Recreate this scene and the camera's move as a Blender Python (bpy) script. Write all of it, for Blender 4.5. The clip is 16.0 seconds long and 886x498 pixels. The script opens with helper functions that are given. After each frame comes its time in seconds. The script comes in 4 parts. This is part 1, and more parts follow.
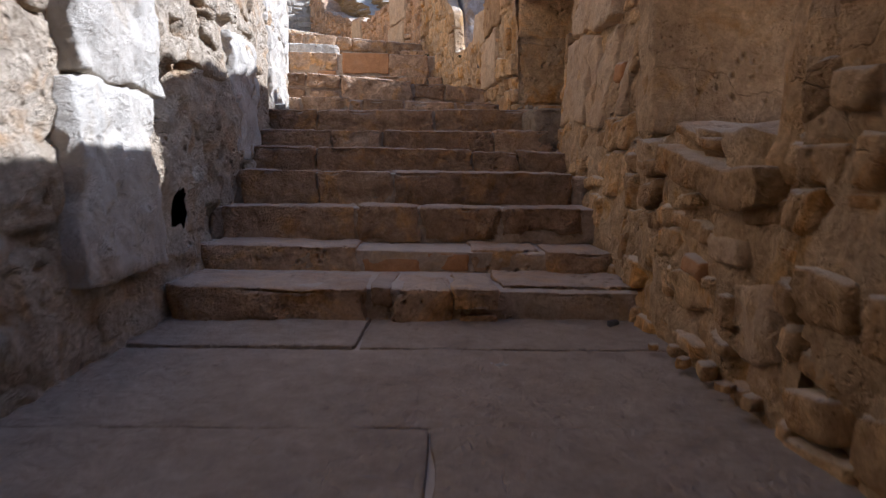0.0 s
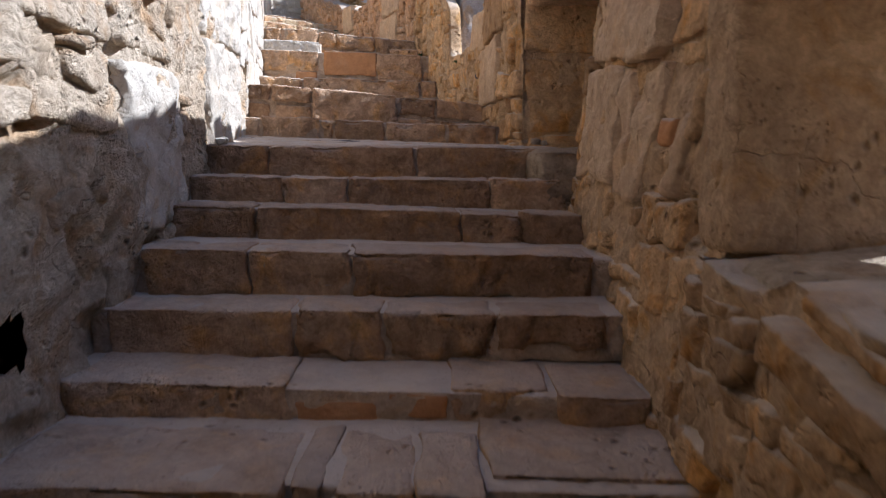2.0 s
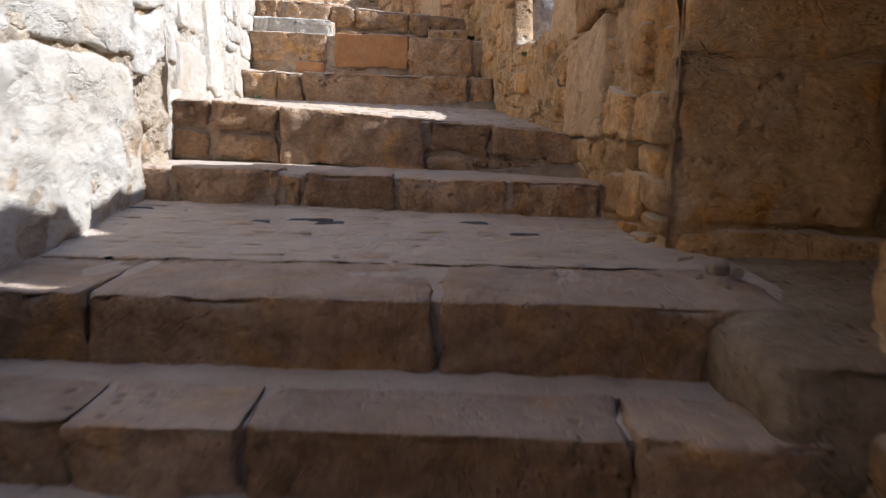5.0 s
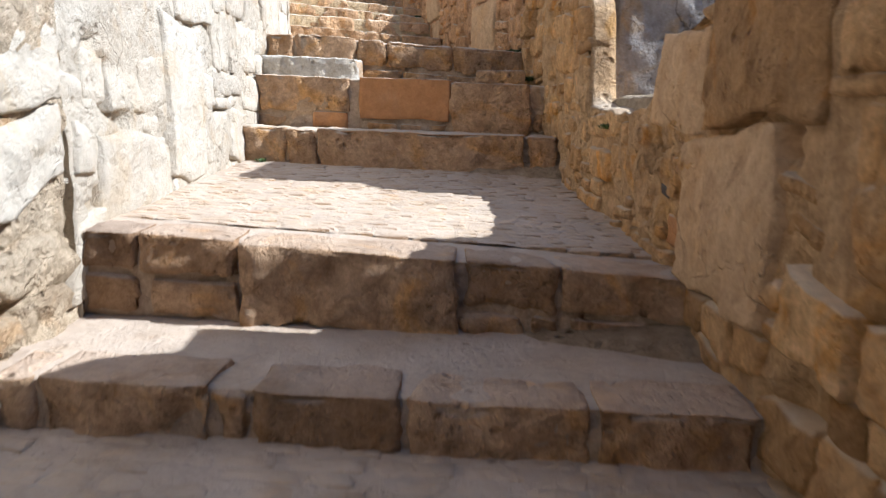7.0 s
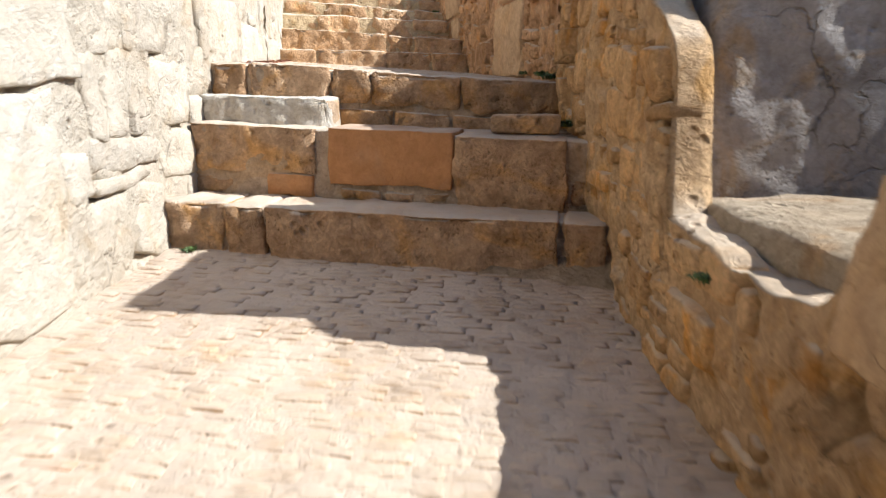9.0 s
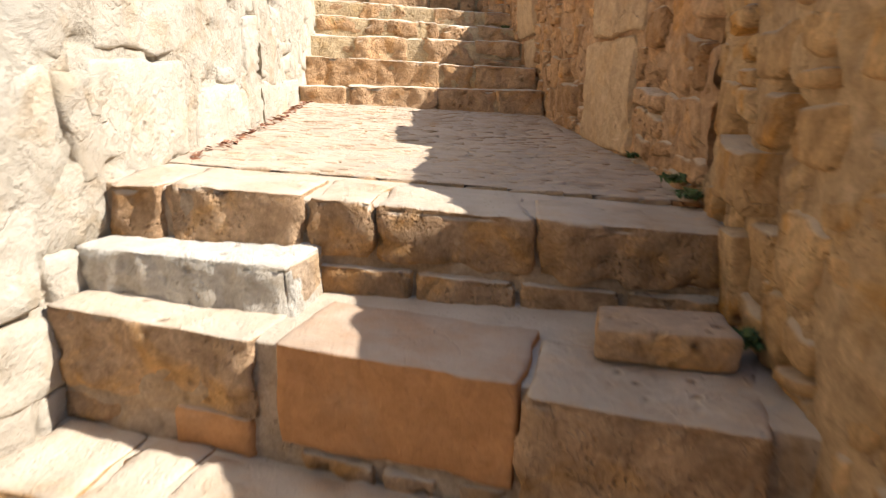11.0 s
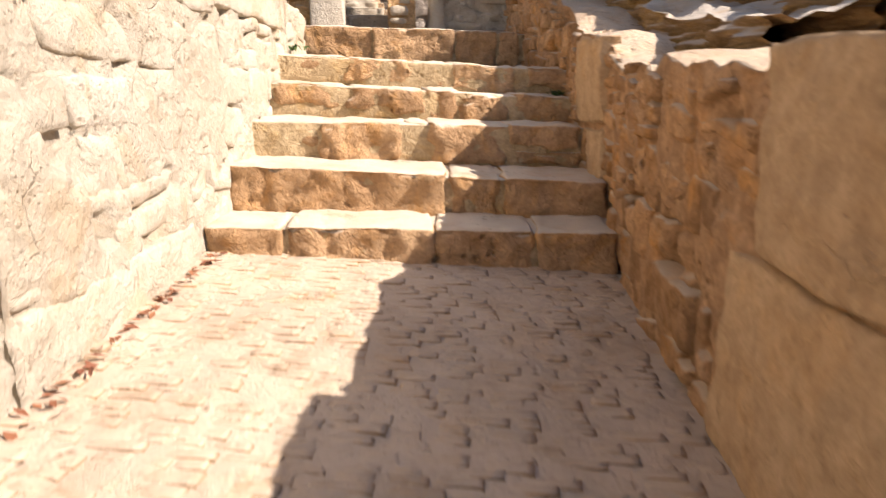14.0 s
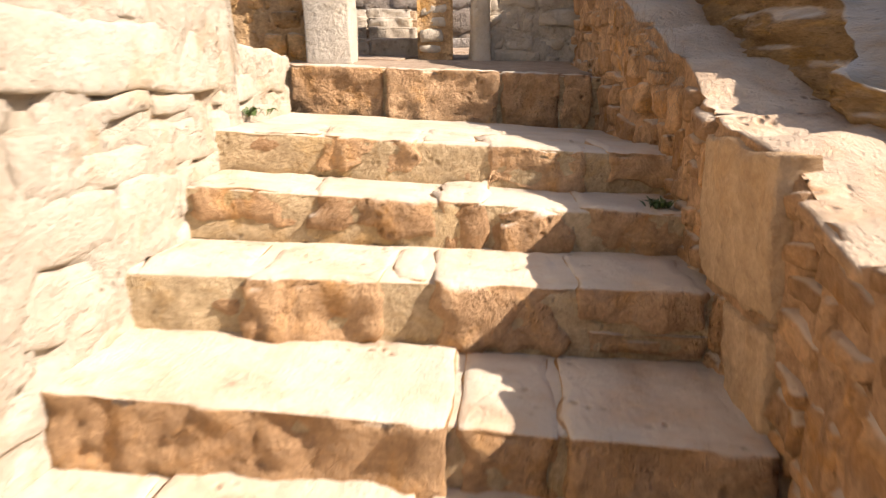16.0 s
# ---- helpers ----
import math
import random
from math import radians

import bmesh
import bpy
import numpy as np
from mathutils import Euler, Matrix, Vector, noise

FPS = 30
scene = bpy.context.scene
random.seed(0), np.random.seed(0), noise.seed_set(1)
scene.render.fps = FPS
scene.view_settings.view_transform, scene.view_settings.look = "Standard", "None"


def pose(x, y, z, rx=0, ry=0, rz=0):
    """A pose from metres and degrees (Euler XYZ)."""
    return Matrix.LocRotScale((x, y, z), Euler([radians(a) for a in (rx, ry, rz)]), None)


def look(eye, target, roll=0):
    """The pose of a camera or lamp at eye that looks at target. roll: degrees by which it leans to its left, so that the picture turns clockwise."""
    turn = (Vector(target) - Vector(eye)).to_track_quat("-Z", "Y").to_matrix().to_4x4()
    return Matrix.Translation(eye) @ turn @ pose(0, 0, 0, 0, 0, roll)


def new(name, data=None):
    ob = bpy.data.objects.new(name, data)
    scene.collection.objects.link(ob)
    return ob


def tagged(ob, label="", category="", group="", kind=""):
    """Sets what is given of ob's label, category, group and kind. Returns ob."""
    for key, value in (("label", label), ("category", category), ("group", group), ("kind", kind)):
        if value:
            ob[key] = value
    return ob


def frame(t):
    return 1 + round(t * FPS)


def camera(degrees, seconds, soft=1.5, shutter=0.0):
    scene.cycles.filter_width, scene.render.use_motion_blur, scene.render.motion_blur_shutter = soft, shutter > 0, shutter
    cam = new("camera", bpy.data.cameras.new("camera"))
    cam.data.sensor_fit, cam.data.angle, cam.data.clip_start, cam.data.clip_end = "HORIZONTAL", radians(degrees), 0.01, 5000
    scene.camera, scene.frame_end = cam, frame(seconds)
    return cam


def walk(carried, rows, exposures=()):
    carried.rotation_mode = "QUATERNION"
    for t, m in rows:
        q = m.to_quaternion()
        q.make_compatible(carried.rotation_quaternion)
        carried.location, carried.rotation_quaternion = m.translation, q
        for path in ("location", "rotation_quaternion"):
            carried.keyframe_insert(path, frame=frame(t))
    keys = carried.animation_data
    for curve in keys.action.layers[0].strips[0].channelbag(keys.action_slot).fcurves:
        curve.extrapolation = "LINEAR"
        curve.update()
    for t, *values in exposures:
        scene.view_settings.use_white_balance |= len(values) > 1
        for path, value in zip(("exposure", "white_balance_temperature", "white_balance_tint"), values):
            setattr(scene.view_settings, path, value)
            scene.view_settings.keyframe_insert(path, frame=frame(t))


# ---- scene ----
cam = camera(67.3, 16.0, soft=1.2, shutter=0.5)
PATH = [
    (0, (0.037, 0.183, 1.553), (0.027, 2.167, 1.304), -1.2),
    (0.5, (0.071, 0.433, 1.64), (0.06, 2.415, 1.379), -1.1),
    (1, (0.096, 0.635, 1.73), (0.086, 2.615, 1.451), -1.0),
    (1.5, (0.122, 0.866, 1.809), (0.111, 2.844, 1.516), -0.8),
    (2, (0.138, 1.092, 1.907), (0.121, 3.069, 1.601), -0.5),
    (2.5, (0.135, 1.358, 2.018), (0.061, 3.331, 1.701), -0.1),
    (3, (0.148, 1.643, 2.1), (0.069, 3.612, 1.759), 0.1),
    (3.2, (0.146, 1.776, 2.144), (0.071, 3.742, 1.785), 0.3),
    (5.3, (0.096, 3.368, 2.323), (-0.082, 5.321, 1.932), 0.1),
    (5.5, (0.088, 3.492, 2.368), (-0.089, 5.444, 1.974), 0.1),
    (6, (0.065, 3.732, 2.448), (-0.147, 5.682, 2.053), 0.1),
    (6.5, (0.065, 4.0, 2.551), (-0.207, 5.941, 2.153), -0.0),
    (7, (0.038, 4.241, 2.661), (-0.296, 6.172, 2.262), -0.1),
    (7.5, (0.013, 4.513, 2.766), (-0.345, 6.436, 2.35), -0.3),
    (8, (0.009, 4.793, 2.875), (-0.347, 6.712, 2.438), -0.3),
    (8.2, (0.012, 4.908, 2.903), (-0.352, 6.825, 2.463), -0.4),
    (10.3, (-0.211, 6.426, 3.264), (-0.757, 8.286, 2.772), -0.7),
    (10.5, (-0.249, 6.577, 3.319), (-0.805, 8.434, 2.828), -0.6),
    (11, (-0.339, 6.922, 3.416), (-0.964, 8.756, 2.92), -0.5),
    (11.5, (-0.418, 7.316, 3.457), (-1.086, 9.134, 2.961), -0.7),
    (12, (-0.475, 7.686, 3.501), (-1.139, 9.505, 3.004), -0.6),
    (12.5, (-0.556, 8.062, 3.54), (-1.218, 9.883, 3.043), -0.6),
    (13, (-0.625, 8.355, 3.67), (-1.285, 10.177, 3.173), -0.6),
    (13.5, (-0.681, 8.659, 3.815), (-1.36, 10.475, 3.325), -0.7),
    (14, (-0.772, 8.921, 3.951), (-1.559, 10.687, 3.442), -0.8),
    (14.5, (-0.924, 9.24, 4.108), (-1.805, 10.96, 3.595), -0.8),
    (15, (-1.051, 9.588, 4.215), (-1.987, 11.273, 3.681), -0.6),
    (15.5, (-1.201, 10.015, 4.253), (-2.15, 11.693, 3.722), -0.6),
    (16, (-1.306, 10.428, 4.28), (-2.247, 12.115, 3.76), -0.6),
]
walk(cam, [(t, look(eye, target, roll)) for t, eye, target, roll in PATH],
     exposures=[(0.0, 1.0, 5000, 14), (3.0, 1.0, 5200, 13), (5.5, 0.88, 5250, 10), (8.0, 0.90, 5550, 8), (11.0, 0.95, 6350, 10), (13.0, 0.95, 6750, 16), (16.0, 0.98, 7200, 19)])

# ---- world and sun ----
SUN_AZ, SUN_EL = 10.0, 40.0            # degrees from +x towards +y, and above the horizon
world = bpy.data.worlds.new("sky")
scene.world = world
world.use_nodes = True
wn = world.node_tree.nodes
sky = wn.new("ShaderNodeTexSky")
sky.sky_type, sky.sun_disc = "NISHITA", False
sky.sun_elevation = radians(SUN_EL)
sky.sun_rotation = radians(90 - SUN_AZ)
world.node_tree.links.new(sky.outputs[0], wn["Background"].inputs[0])
wn["Background"].inputs[1].default_value = 0.095
sun = new("sun", bpy.data.lights.new("sun", "SUN"))
sun.data.energy, sun.data.angle, sun.data.color = 5.0, radians(0.53), (1.0, 0.95, 0.88)
to_sun = Vector((math.cos(radians(SUN_EL)) * math.cos(radians(SUN_AZ)),
                 math.cos(radians(SUN_EL)) * math.sin(radians(SUN_AZ)), math.sin(radians(SUN_EL))))
sun.matrix_world = look(to_sun * 30, (0, 0, 0))


# ---- materials ----
def stone_material(name, colours, lit_dust=(0.49, 0.405, 0.315), dusty=0.0, scale=1.0, pits=0.5, spread=0.2, rough=0.92, bump=1.0, grit=1.0, cracks=0.3, stain=0.35, grain=(1.0, 1.0, 1.0)):
    """Weathered limestone: broad drifts of colour, blooms and stains, a random tint for each block, pits, hairline cracks and grain."""
    m = bpy.data.materials.new(name)
    m.use_nodes = True
    nt, ns = m.node_tree, m.node_tree.nodes
    ln = nt.links.new
    bsdf = ns["Principled BSDF"]
    bsdf.inputs["Roughness"].default_value = rough
    bsdf.inputs["Specular IOR Level"].default_value = 0.2
    geo = ns.new("ShaderNodeNewGeometry")
    info = ns.new("ShaderNodeObjectInfo")
    stretch = ns.new("ShaderNodeVectorMath")
    stretch.operation = "MULTIPLY"
    stretch.inputs[1].default_value = grain
    ln(geo.outputs["Position"], stretch.inputs[0])
    pos = stretch.outputs[0]

    def noise_tex(sc, detail=5.0, roughness=0.55, distortion=0.0):
        n = ns.new("ShaderNodeTexNoise")
        n.inputs["Scale"].default_value = sc * scale
        n.inputs["Detail"].default_value = detail
        n.inputs["Roughness"].default_value = roughness
        n.inputs["Distortion"].default_value = distortion
        ln(pos, n.inputs["Vector"])
        return n.outputs["Fac"]

    def remap(v, lo, hi, c=0.0, d=1.0):
        r = ns.new("ShaderNodeMapRange")
        r.interpolation_type = "SMOOTHSTEP"
        for k, val in zip(("From Min", "From Max", "To Min", "To Max"), (lo, hi, c, d)):
            r.inputs[k].default_value = val
        ln(v, r.inputs["Value"])
        return r.outputs["Result"]

    def mix(f, x, y, blend="MIX"):
        n = ns.new("ShaderNodeMix")
        n.data_type, n.blend_type = "RGBA", blend
        for sock, val in ((n.inputs[0], f), (n.inputs[6], x), (n.inputs[7], y)):
            if isinstance(val, bpy.types.NodeSocket):
                ln(val, sock)
            elif isinstance(val, (int, float)):
                sock.default_value = val
            else:
                sock.default_value = (*val, 1.0)
        return n.outputs[2]

    def times(x, y):
        n = ns.new("ShaderNodeMath")
        n.operation = "MULTIPLY"
        for sock, val in zip(n.inputs, (x, y)):
            if isinstance(val, bpy.types.NodeSocket):
                ln(val, sock)
            else:
                sock.default_value = val
        return n.outputs[0]

    def add(x, kx, y):
        n = ns.new("ShaderNodeMath")
        n.operation = "MULTIPLY_ADD"
        ln(x, n.inputs[0])
        n.inputs[1].default_value = kx
        ln(y, n.inputs[2])
        return n.outputs[0]

    def shade(v, lo, hi, dark, light, amount):
        g = ns.new("ShaderNodeValToRGB")
        g.color_ramp.elements[0].color, g.color_ramp.elements[1].color = (*dark, 1), (*light, 1)
        g.color_ramp.elements[0].position, g.color_ramp.elements[1].position = lo, hi
        ln(v, g.inputs[0])
        return mix(amount, col, g.outputs[0], "MULTIPLY")

    a, b, c = colours
    col = mix(remap(noise_tex(1.7, 4.0, 0.55, 0.4), 0.36, 0.64), a, b)
    col = mix(remap(noise_tex(4.3, 5.0, 0.6, 0.9), 0.50, 0.70), col, c)
    tint = ns.new("ShaderNodeValToRGB")
    tint.color_ramp.elements[0].color = (1 - spread, 1 - spread * 1.12, 1 - spread * 1.22, 1)
    tint.color_ramp.elements[1].color = (1 + 0.35 * spread, 1 + 0.38 * spread, 1 + 0.42 * spread, 1)
    mid = tint.color_ramp.elements.new(0.5)
    mid.color = (1.0, 1.0 - 0.12 * spread, 1.0 - 0.3 * spread, 1)
    ln(info.outputs["Random"], tint.inputs[0])
    col = mix(1.0, col, tint.outputs[0], "MULTIPLY")
    col = shade(noise_tex(15.0, 8.0, 0.7, 0.5), 0.30, 0.64, (0.60, 0.54, 0.47), (1.16, 1.14, 1.11), min(1.0, 0.8 * grit))
    col = shade(noise_tex(70.0, 4.0, 0.65), 0.28, 0.62, (0.80, 0.78, 0.75), (1.06, 1.06, 1.06), min(1.0, 0.7 * grit))
    if stain:
        patch = times(remap(noise_tex(2.9, 6.0, 0.62, 0.7), 0.56, 0.72), stain)
        col = mix(patch, col, mix(1.0, col, (0.52, 0.44, 0.37), "MULTIPLY"))
    # Upward faces turn paler: settled dust plus painted brightness of lit tops.
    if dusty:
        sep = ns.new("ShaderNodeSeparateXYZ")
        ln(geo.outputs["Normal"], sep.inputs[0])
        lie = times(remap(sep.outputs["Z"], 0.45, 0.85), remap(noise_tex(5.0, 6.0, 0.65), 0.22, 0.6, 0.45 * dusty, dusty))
        worn = mix(remap(noise_tex(3.1, 5.0, 0.6), 0.4, 0.66), lit_dust, tuple(0.84 * q for q in lit_dust))
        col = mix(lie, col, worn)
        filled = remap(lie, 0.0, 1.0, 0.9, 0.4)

    def pit_cells(sc, reach, lo, hi, mask_scale):
        vor = ns.new("ShaderNodeTexVoronoi")
        vor.inputs["Scale"].default_value = sc * scale
        warp = ns.new("ShaderNodeVectorMath")
        warp.operation = "MULTIPLY_ADD"
        bend = ns.new("ShaderNodeTexNoise")
        bend.inputs["Scale"].default_value = sc * 0.8
        ln(pos, bend.inputs["Vector"])
        ln(bend.outputs["Color"], warp.inputs[0])
        warp.inputs[1].default_value = (0.6 / sc, 0.6 / sc, 0.6 / sc)
        ln(pos, warp.inputs[2])
        ln(warp.outputs[0], vor.inputs["Vector"])
        return times(remap(vor.outputs["Distance"], 0.0, reach, 1.0, 0.0), remap(noise_tex(mask_scale, 3.0, 0.6), lo, hi))
    p1 = pit_cells(19.0, 0.34, 0.52, 0.64, 2.6)
    p2 = pit_cells(55.0, 0.38, 0.48, 0.62, 5.0)
    edge = ns.new("ShaderNodeTexVoronoi")
    edge.feature = "DISTANCE_TO_EDGE"
    edge.inputs["Scale"].default_value = 2.6
    cw = ns.new("ShaderNodeVectorMath")
    cw.operation = "MULTIPLY_ADD"
    cn = ns.new("ShaderNodeTexNoise")
    cn.inputs["Scale"].default_value, cn.inputs["Detail"].default_value = 4.0, 6.0
    ln(pos, cn.inputs["Vector"])
    ln(cn.outputs["Color"], cw.inputs[0])
    cw.inputs[1].default_value = (0.4, 0.4, 0.4)
    ln(pos, cw.inputs[2])
    ln(cw.outputs[0], edge.inputs["Vector"])
    crack = times(remap(edge.outputs["Distance"], 0.0, 0.014, 1.0, 0.0), remap(noise_tex(1.7, 3.0, 0.6), 0.50, 0.60, 0.0, cracks))
    # Pits and cracks are darkened in the colour to deepen their shade.
    pit_shade = remap(add(p1, 1.0, add(p2, 0.6, crack)), 0.0, 1.0, 0.0, 0.8 * min(1.0, pits + 0.1))
    col = mix(pit_shade, col, mix(1.0, col, (0.34, 0.26, 0.19), "MULTIPLY"))
    ln(col, bsdf.inputs["Base Color"])
    height = add(p1, -0.9 * pits, add(p2, -0.35 * pits, add(crack, -0.8, add(noise_tex(48.0, 5.0, 0.65), 0.28, noise_tex(12.0, 9.0, 0.7, 0.3)))))
    bp = ns.new("ShaderNodeBump")
    bp.inputs["Strength"].default_value = 0.9
    bp.inputs["Distance"].default_value = 0.042 * bump
    ln(height, bp.inputs["Height"])
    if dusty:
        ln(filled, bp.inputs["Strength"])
    ln(bp.outputs[0], bsdf.inputs["Normal"])
    return m


M_PALE = stone_material("pale_limestone", ((0.524, 0.473, 0.391), (0.492, 0.431, 0.344), (0.484, 0.401, 0.291)), spread=0.10, pits=0.35, bump=0.65, grit=0.38, cracks=0.2, stain=0.06)
M_PALE_MORTAR = stone_material("pale_mortar", ((0.516, 0.46, 0.373), (0.492, 0.427, 0.334), (0.468, 0.376, 0.266)), spread=0.0, pits=0.5, bump=0.9, grit=0.5, stain=0.12)
M_ROUGH = stone_material("rough_limestone", ((0.604, 0.511, 0.385), (0.555, 0.446, 0.314), (0.549, 0.374, 0.21)), spread=0.16, pits=0.9, bump=2.0, grit=1.1, cracks=0.3, stain=0.3)
M_TAN = stone_material("tan_limestone", ((0.6, 0.43, 0.265), (0.56, 0.39, 0.235), (0.6, 0.4, 0.22)), spread=0.05, pits=0.4, bump=0.9, grit=0.8, cracks=0.3, stain=0.15)
# Pale top colour on ochre, gold and bank stone also paints them sunlit.
M_OCHRE = stone_material("ochre_limestone", ((0.717, 0.466, 0.23), (0.646, 0.43, 0.226), (0.73, 0.38, 0.103)), spread=0.32, pits=0.8, bump=1.7, grit=1.2, stain=0.3, dusty=0.7, lit_dust=(0.52, 0.45, 0.355))
M_OCHRE_MORTAR = stone_material("ochre_mortar", ((0.65, 0.446, 0.248), (0.594, 0.403, 0.226), (0.637, 0.373, 0.138)), spread=0.0, pits=0.8, bump=1.7, grit=1.15, stain=0.35, dusty=0.7, lit_dust=(0.52, 0.45, 0.355))
M_GOLD = stone_material("golden_limestone", ((0.66, 0.42, 0.235), (0.6, 0.38, 0.215), (0.69, 0.38, 0.15)), lit_dust=(0.56, 0.485, 0.38), dusty=0.75, spread=0.3, pits=0.8, bump=1.7, grit=1.15, stain=0.3)
M_GOLD_MORTAR = stone_material("golden_mortar", ((0.64, 0.41, 0.24), (0.58, 0.37, 0.215), (0.64, 0.36, 0.165)), lit_dust=(0.56, 0.485, 0.38), dusty=0.75, spread=0.0, pits=0.8, bump=1.8, grit=1.15, stain=0.4)
M_STEP = stone_material("step_limestone", ((0.589, 0.397, 0.243), (0.516, 0.357, 0.226), (0.674, 0.396, 0.162)), dusty=0.6, spread=0.36, pits=0.8, bump=1.9, grit=1.25, stain=0.4, lit_dust=(0.53, 0.435, 0.345), cracks=0.12)
# Brighter copy of the step stone: sunlit tread tone put into the colour.
M_STEP_SUNLIT = stone_material("sunlit_dusty_step_limestone", ((0.589, 0.397, 0.243), (0.516, 0.357, 0.226), (0.674, 0.396, 0.162)), dusty=1.0, spread=0.36, pits=0.8, bump=1.9, grit=1.25, stain=0.4, lit_dust=(0.57, 0.475, 0.365), cracks=0.12)
M_STEP_CORE = stone_material("step_mortar", ((0.541, 0.413, 0.291), (0.487, 0.364, 0.253), (0.52, 0.353, 0.198)), dusty=0.8, spread=0.0, pits=0.6, bump=1.2, stain=0.3, lit_dust=(0.54, 0.445, 0.35), cracks=0.1)
# Matching mortar copy, its dusty tops painted as bright as sunlit treads.
M_STEP_SUNLIT_CORE = stone_material("sunlit_dusty_step_mortar", ((0.541, 0.413, 0.291), (0.487, 0.364, 0.253), (0.52, 0.353, 0.198)), dusty=1.0, spread=0.0, pits=0.6, bump=1.2, stain=0.3, lit_dust=(0.57, 0.475, 0.365), cracks=0.1)
M_LUMP = stone_material("eroded_limestone", ((0.6, 0.4, 0.235), (0.53, 0.345, 0.2), (0.63, 0.37, 0.165)), dusty=1.0, lit_dust=(0.62, 0.535, 0.415), spread=0.2, pits=0.6, bump=1.5, grit=1.0, stain=0.3, cracks=0.1)
M_LUMP_CORE = stone_material("dusty_mortar", ((0.583, 0.457, 0.288), (0.536, 0.41, 0.252), (0.572, 0.389, 0.184)), dusty=1.0, lit_dust=(0.62, 0.535, 0.415), spread=0.0, pits=0.5, bump=1.2, stain=0.2, cracks=0.1)
M_COBBLE = stone_material("cobble_limestone", ((0.524, 0.379, 0.232), (0.482, 0.335, 0.211), (0.559, 0.343, 0.156)), dusty=0.75, lit_dust=(0.575, 0.475, 0.37), spread=0.24, pits=0.3, grit=0.8, cracks=0.05)
M_FLOOR = stone_material("paving_limestone", ((0.414, 0.319, 0.23), (0.375, 0.282, 0.202), (0.365, 0.271, 0.194)), dusty=0.4, spread=0.12, pits=0.3, bump=1.2, stain=0.4, grit=1.1, lit_dust=(0.50, 0.40, 0.31), cracks=0.15)
M_ORANGE = stone_material("orange_sandstone", ((0.474, 0.237, 0.097), (0.438, 0.215, 0.089), (0.455, 0.246, 0.116)), dusty=0.8, spread=0.1, pits=0.1, bump=0.45, grit=0.6, stain=0.2)
M_WHITE = stone_material("bleached_limestone", ((0.594, 0.558, 0.491), (0.54, 0.495, 0.419), (0.495, 0.423, 0.324)), dusty=0.6, lit_dust=(0.66, 0.61, 0.53), spread=0.0, pits=0.6, bump=1.0, stain=0.2)
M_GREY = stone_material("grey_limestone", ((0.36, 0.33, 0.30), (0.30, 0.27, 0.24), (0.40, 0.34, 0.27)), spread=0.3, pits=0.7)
M_BLUE = stone_material("blue_grey_plaster", ((0.52, 0.48, 0.45), (0.42, 0.39, 0.37), (0.56, 0.42, 0.27)), spread=0.15, pits=0.6, bump=1.8, grit=1.0, cracks=0.8, stain=0.5)
M_BANK = stone_material("bedded_rock", ((0.483, 0.322, 0.161), (0.415, 0.272, 0.142), (0.547, 0.333, 0.118)), dusty=0.95, lit_dust=(0.53, 0.48, 0.41), spread=0.1, pits=0.7, bump=2.0, grit=1.1, stain=0.5, grain=(1.0, 1.0, 3.0))
M_DARK = stone_material("dark_cobble", ((0.11, 0.11, 0.12), (0.14, 0.13, 0.13), (0.17, 0.15, 0.14)), spread=0.2, pits=0.2)
M_RED = stone_material("red_brick", ((0.36, 0.12, 0.07), (0.30, 0.10, 0.06), (0.38, 0.17, 0.10)), spread=0.1, pits=0.4)
M_EARTH = stone_material("dry_earth", ((0.40, 0.31, 0.21), (0.35, 0.26, 0.17), (0.44, 0.35, 0.25)), spread=0.0, pits=0.9, bump=1.5)


def leaf_material(name, a, b):
    m = bpy.data.materials.new(name)
    m.use_nodes = True
    ns, ln = m.node_tree.nodes, m.node_tree.links.new
    geo = ns.new("ShaderNodeNewGeometry")
    ramp = ns.new("ShaderNodeValToRGB")
    ramp.color_ramp.elements[0].color, ramp.color_ramp.elements[1].color = (*a, 1), (*b, 1)
    ln(geo.outputs["Random Per Island"], ramp.inputs[0])
    ln(ramp.outputs[0], ns["Principled BSDF"].inputs["Base Color"])
    ns["Principled BSDF"].inputs["Roughness"].default_value = 0.6
    return m


M_LEAF = leaf_material("weed_leaf", (0.035, 0.07, 0.015), (0.10, 0.15, 0.04))
M_DRY = leaf_material("fallen_leaf", (0.16, 0.05, 0.025), (0.30, 0.13, 0.06))


# ---- builders ----
def mesh_object(name, verts, faces, material, parent=None, smooth=True):
    me = bpy.data.meshes.new(name)
    me.from_pydata(verts, [], faces)
    if smooth:
        me.polygons.foreach_set("use_smooth", [True] * len(me.polygons))
    me.materials.append(material)
    me.update()
    ob = new(name, me)
    if parent is not None:
        ob.parent = parent
    return ob


def stops(h, r, gap):
    """Places along one side of a block: close together on the rounded edge, even between."""
    n = max(1, math.ceil(2 * (h - r) / gap))
    inner = [-(h - r) + 2 * (h - r) * k / n for k in range(n + 1)]
    return [-h, -h + 0.35 * r] + inner + [h - 0.35 * r, h]


GRADIENTS = np.random.RandomState(5).normal(size=(256, 3))
GRADIENTS /= np.linalg.norm(GRADIENTS, axis=1)[:, None]
SHUFFLE = np.tile(np.random.RandomState(6).permutation(256), 3)


CORNERS = np.array([(i, j, k) for i in (0, 1) for j in (0, 1) for k in (0, 1)])


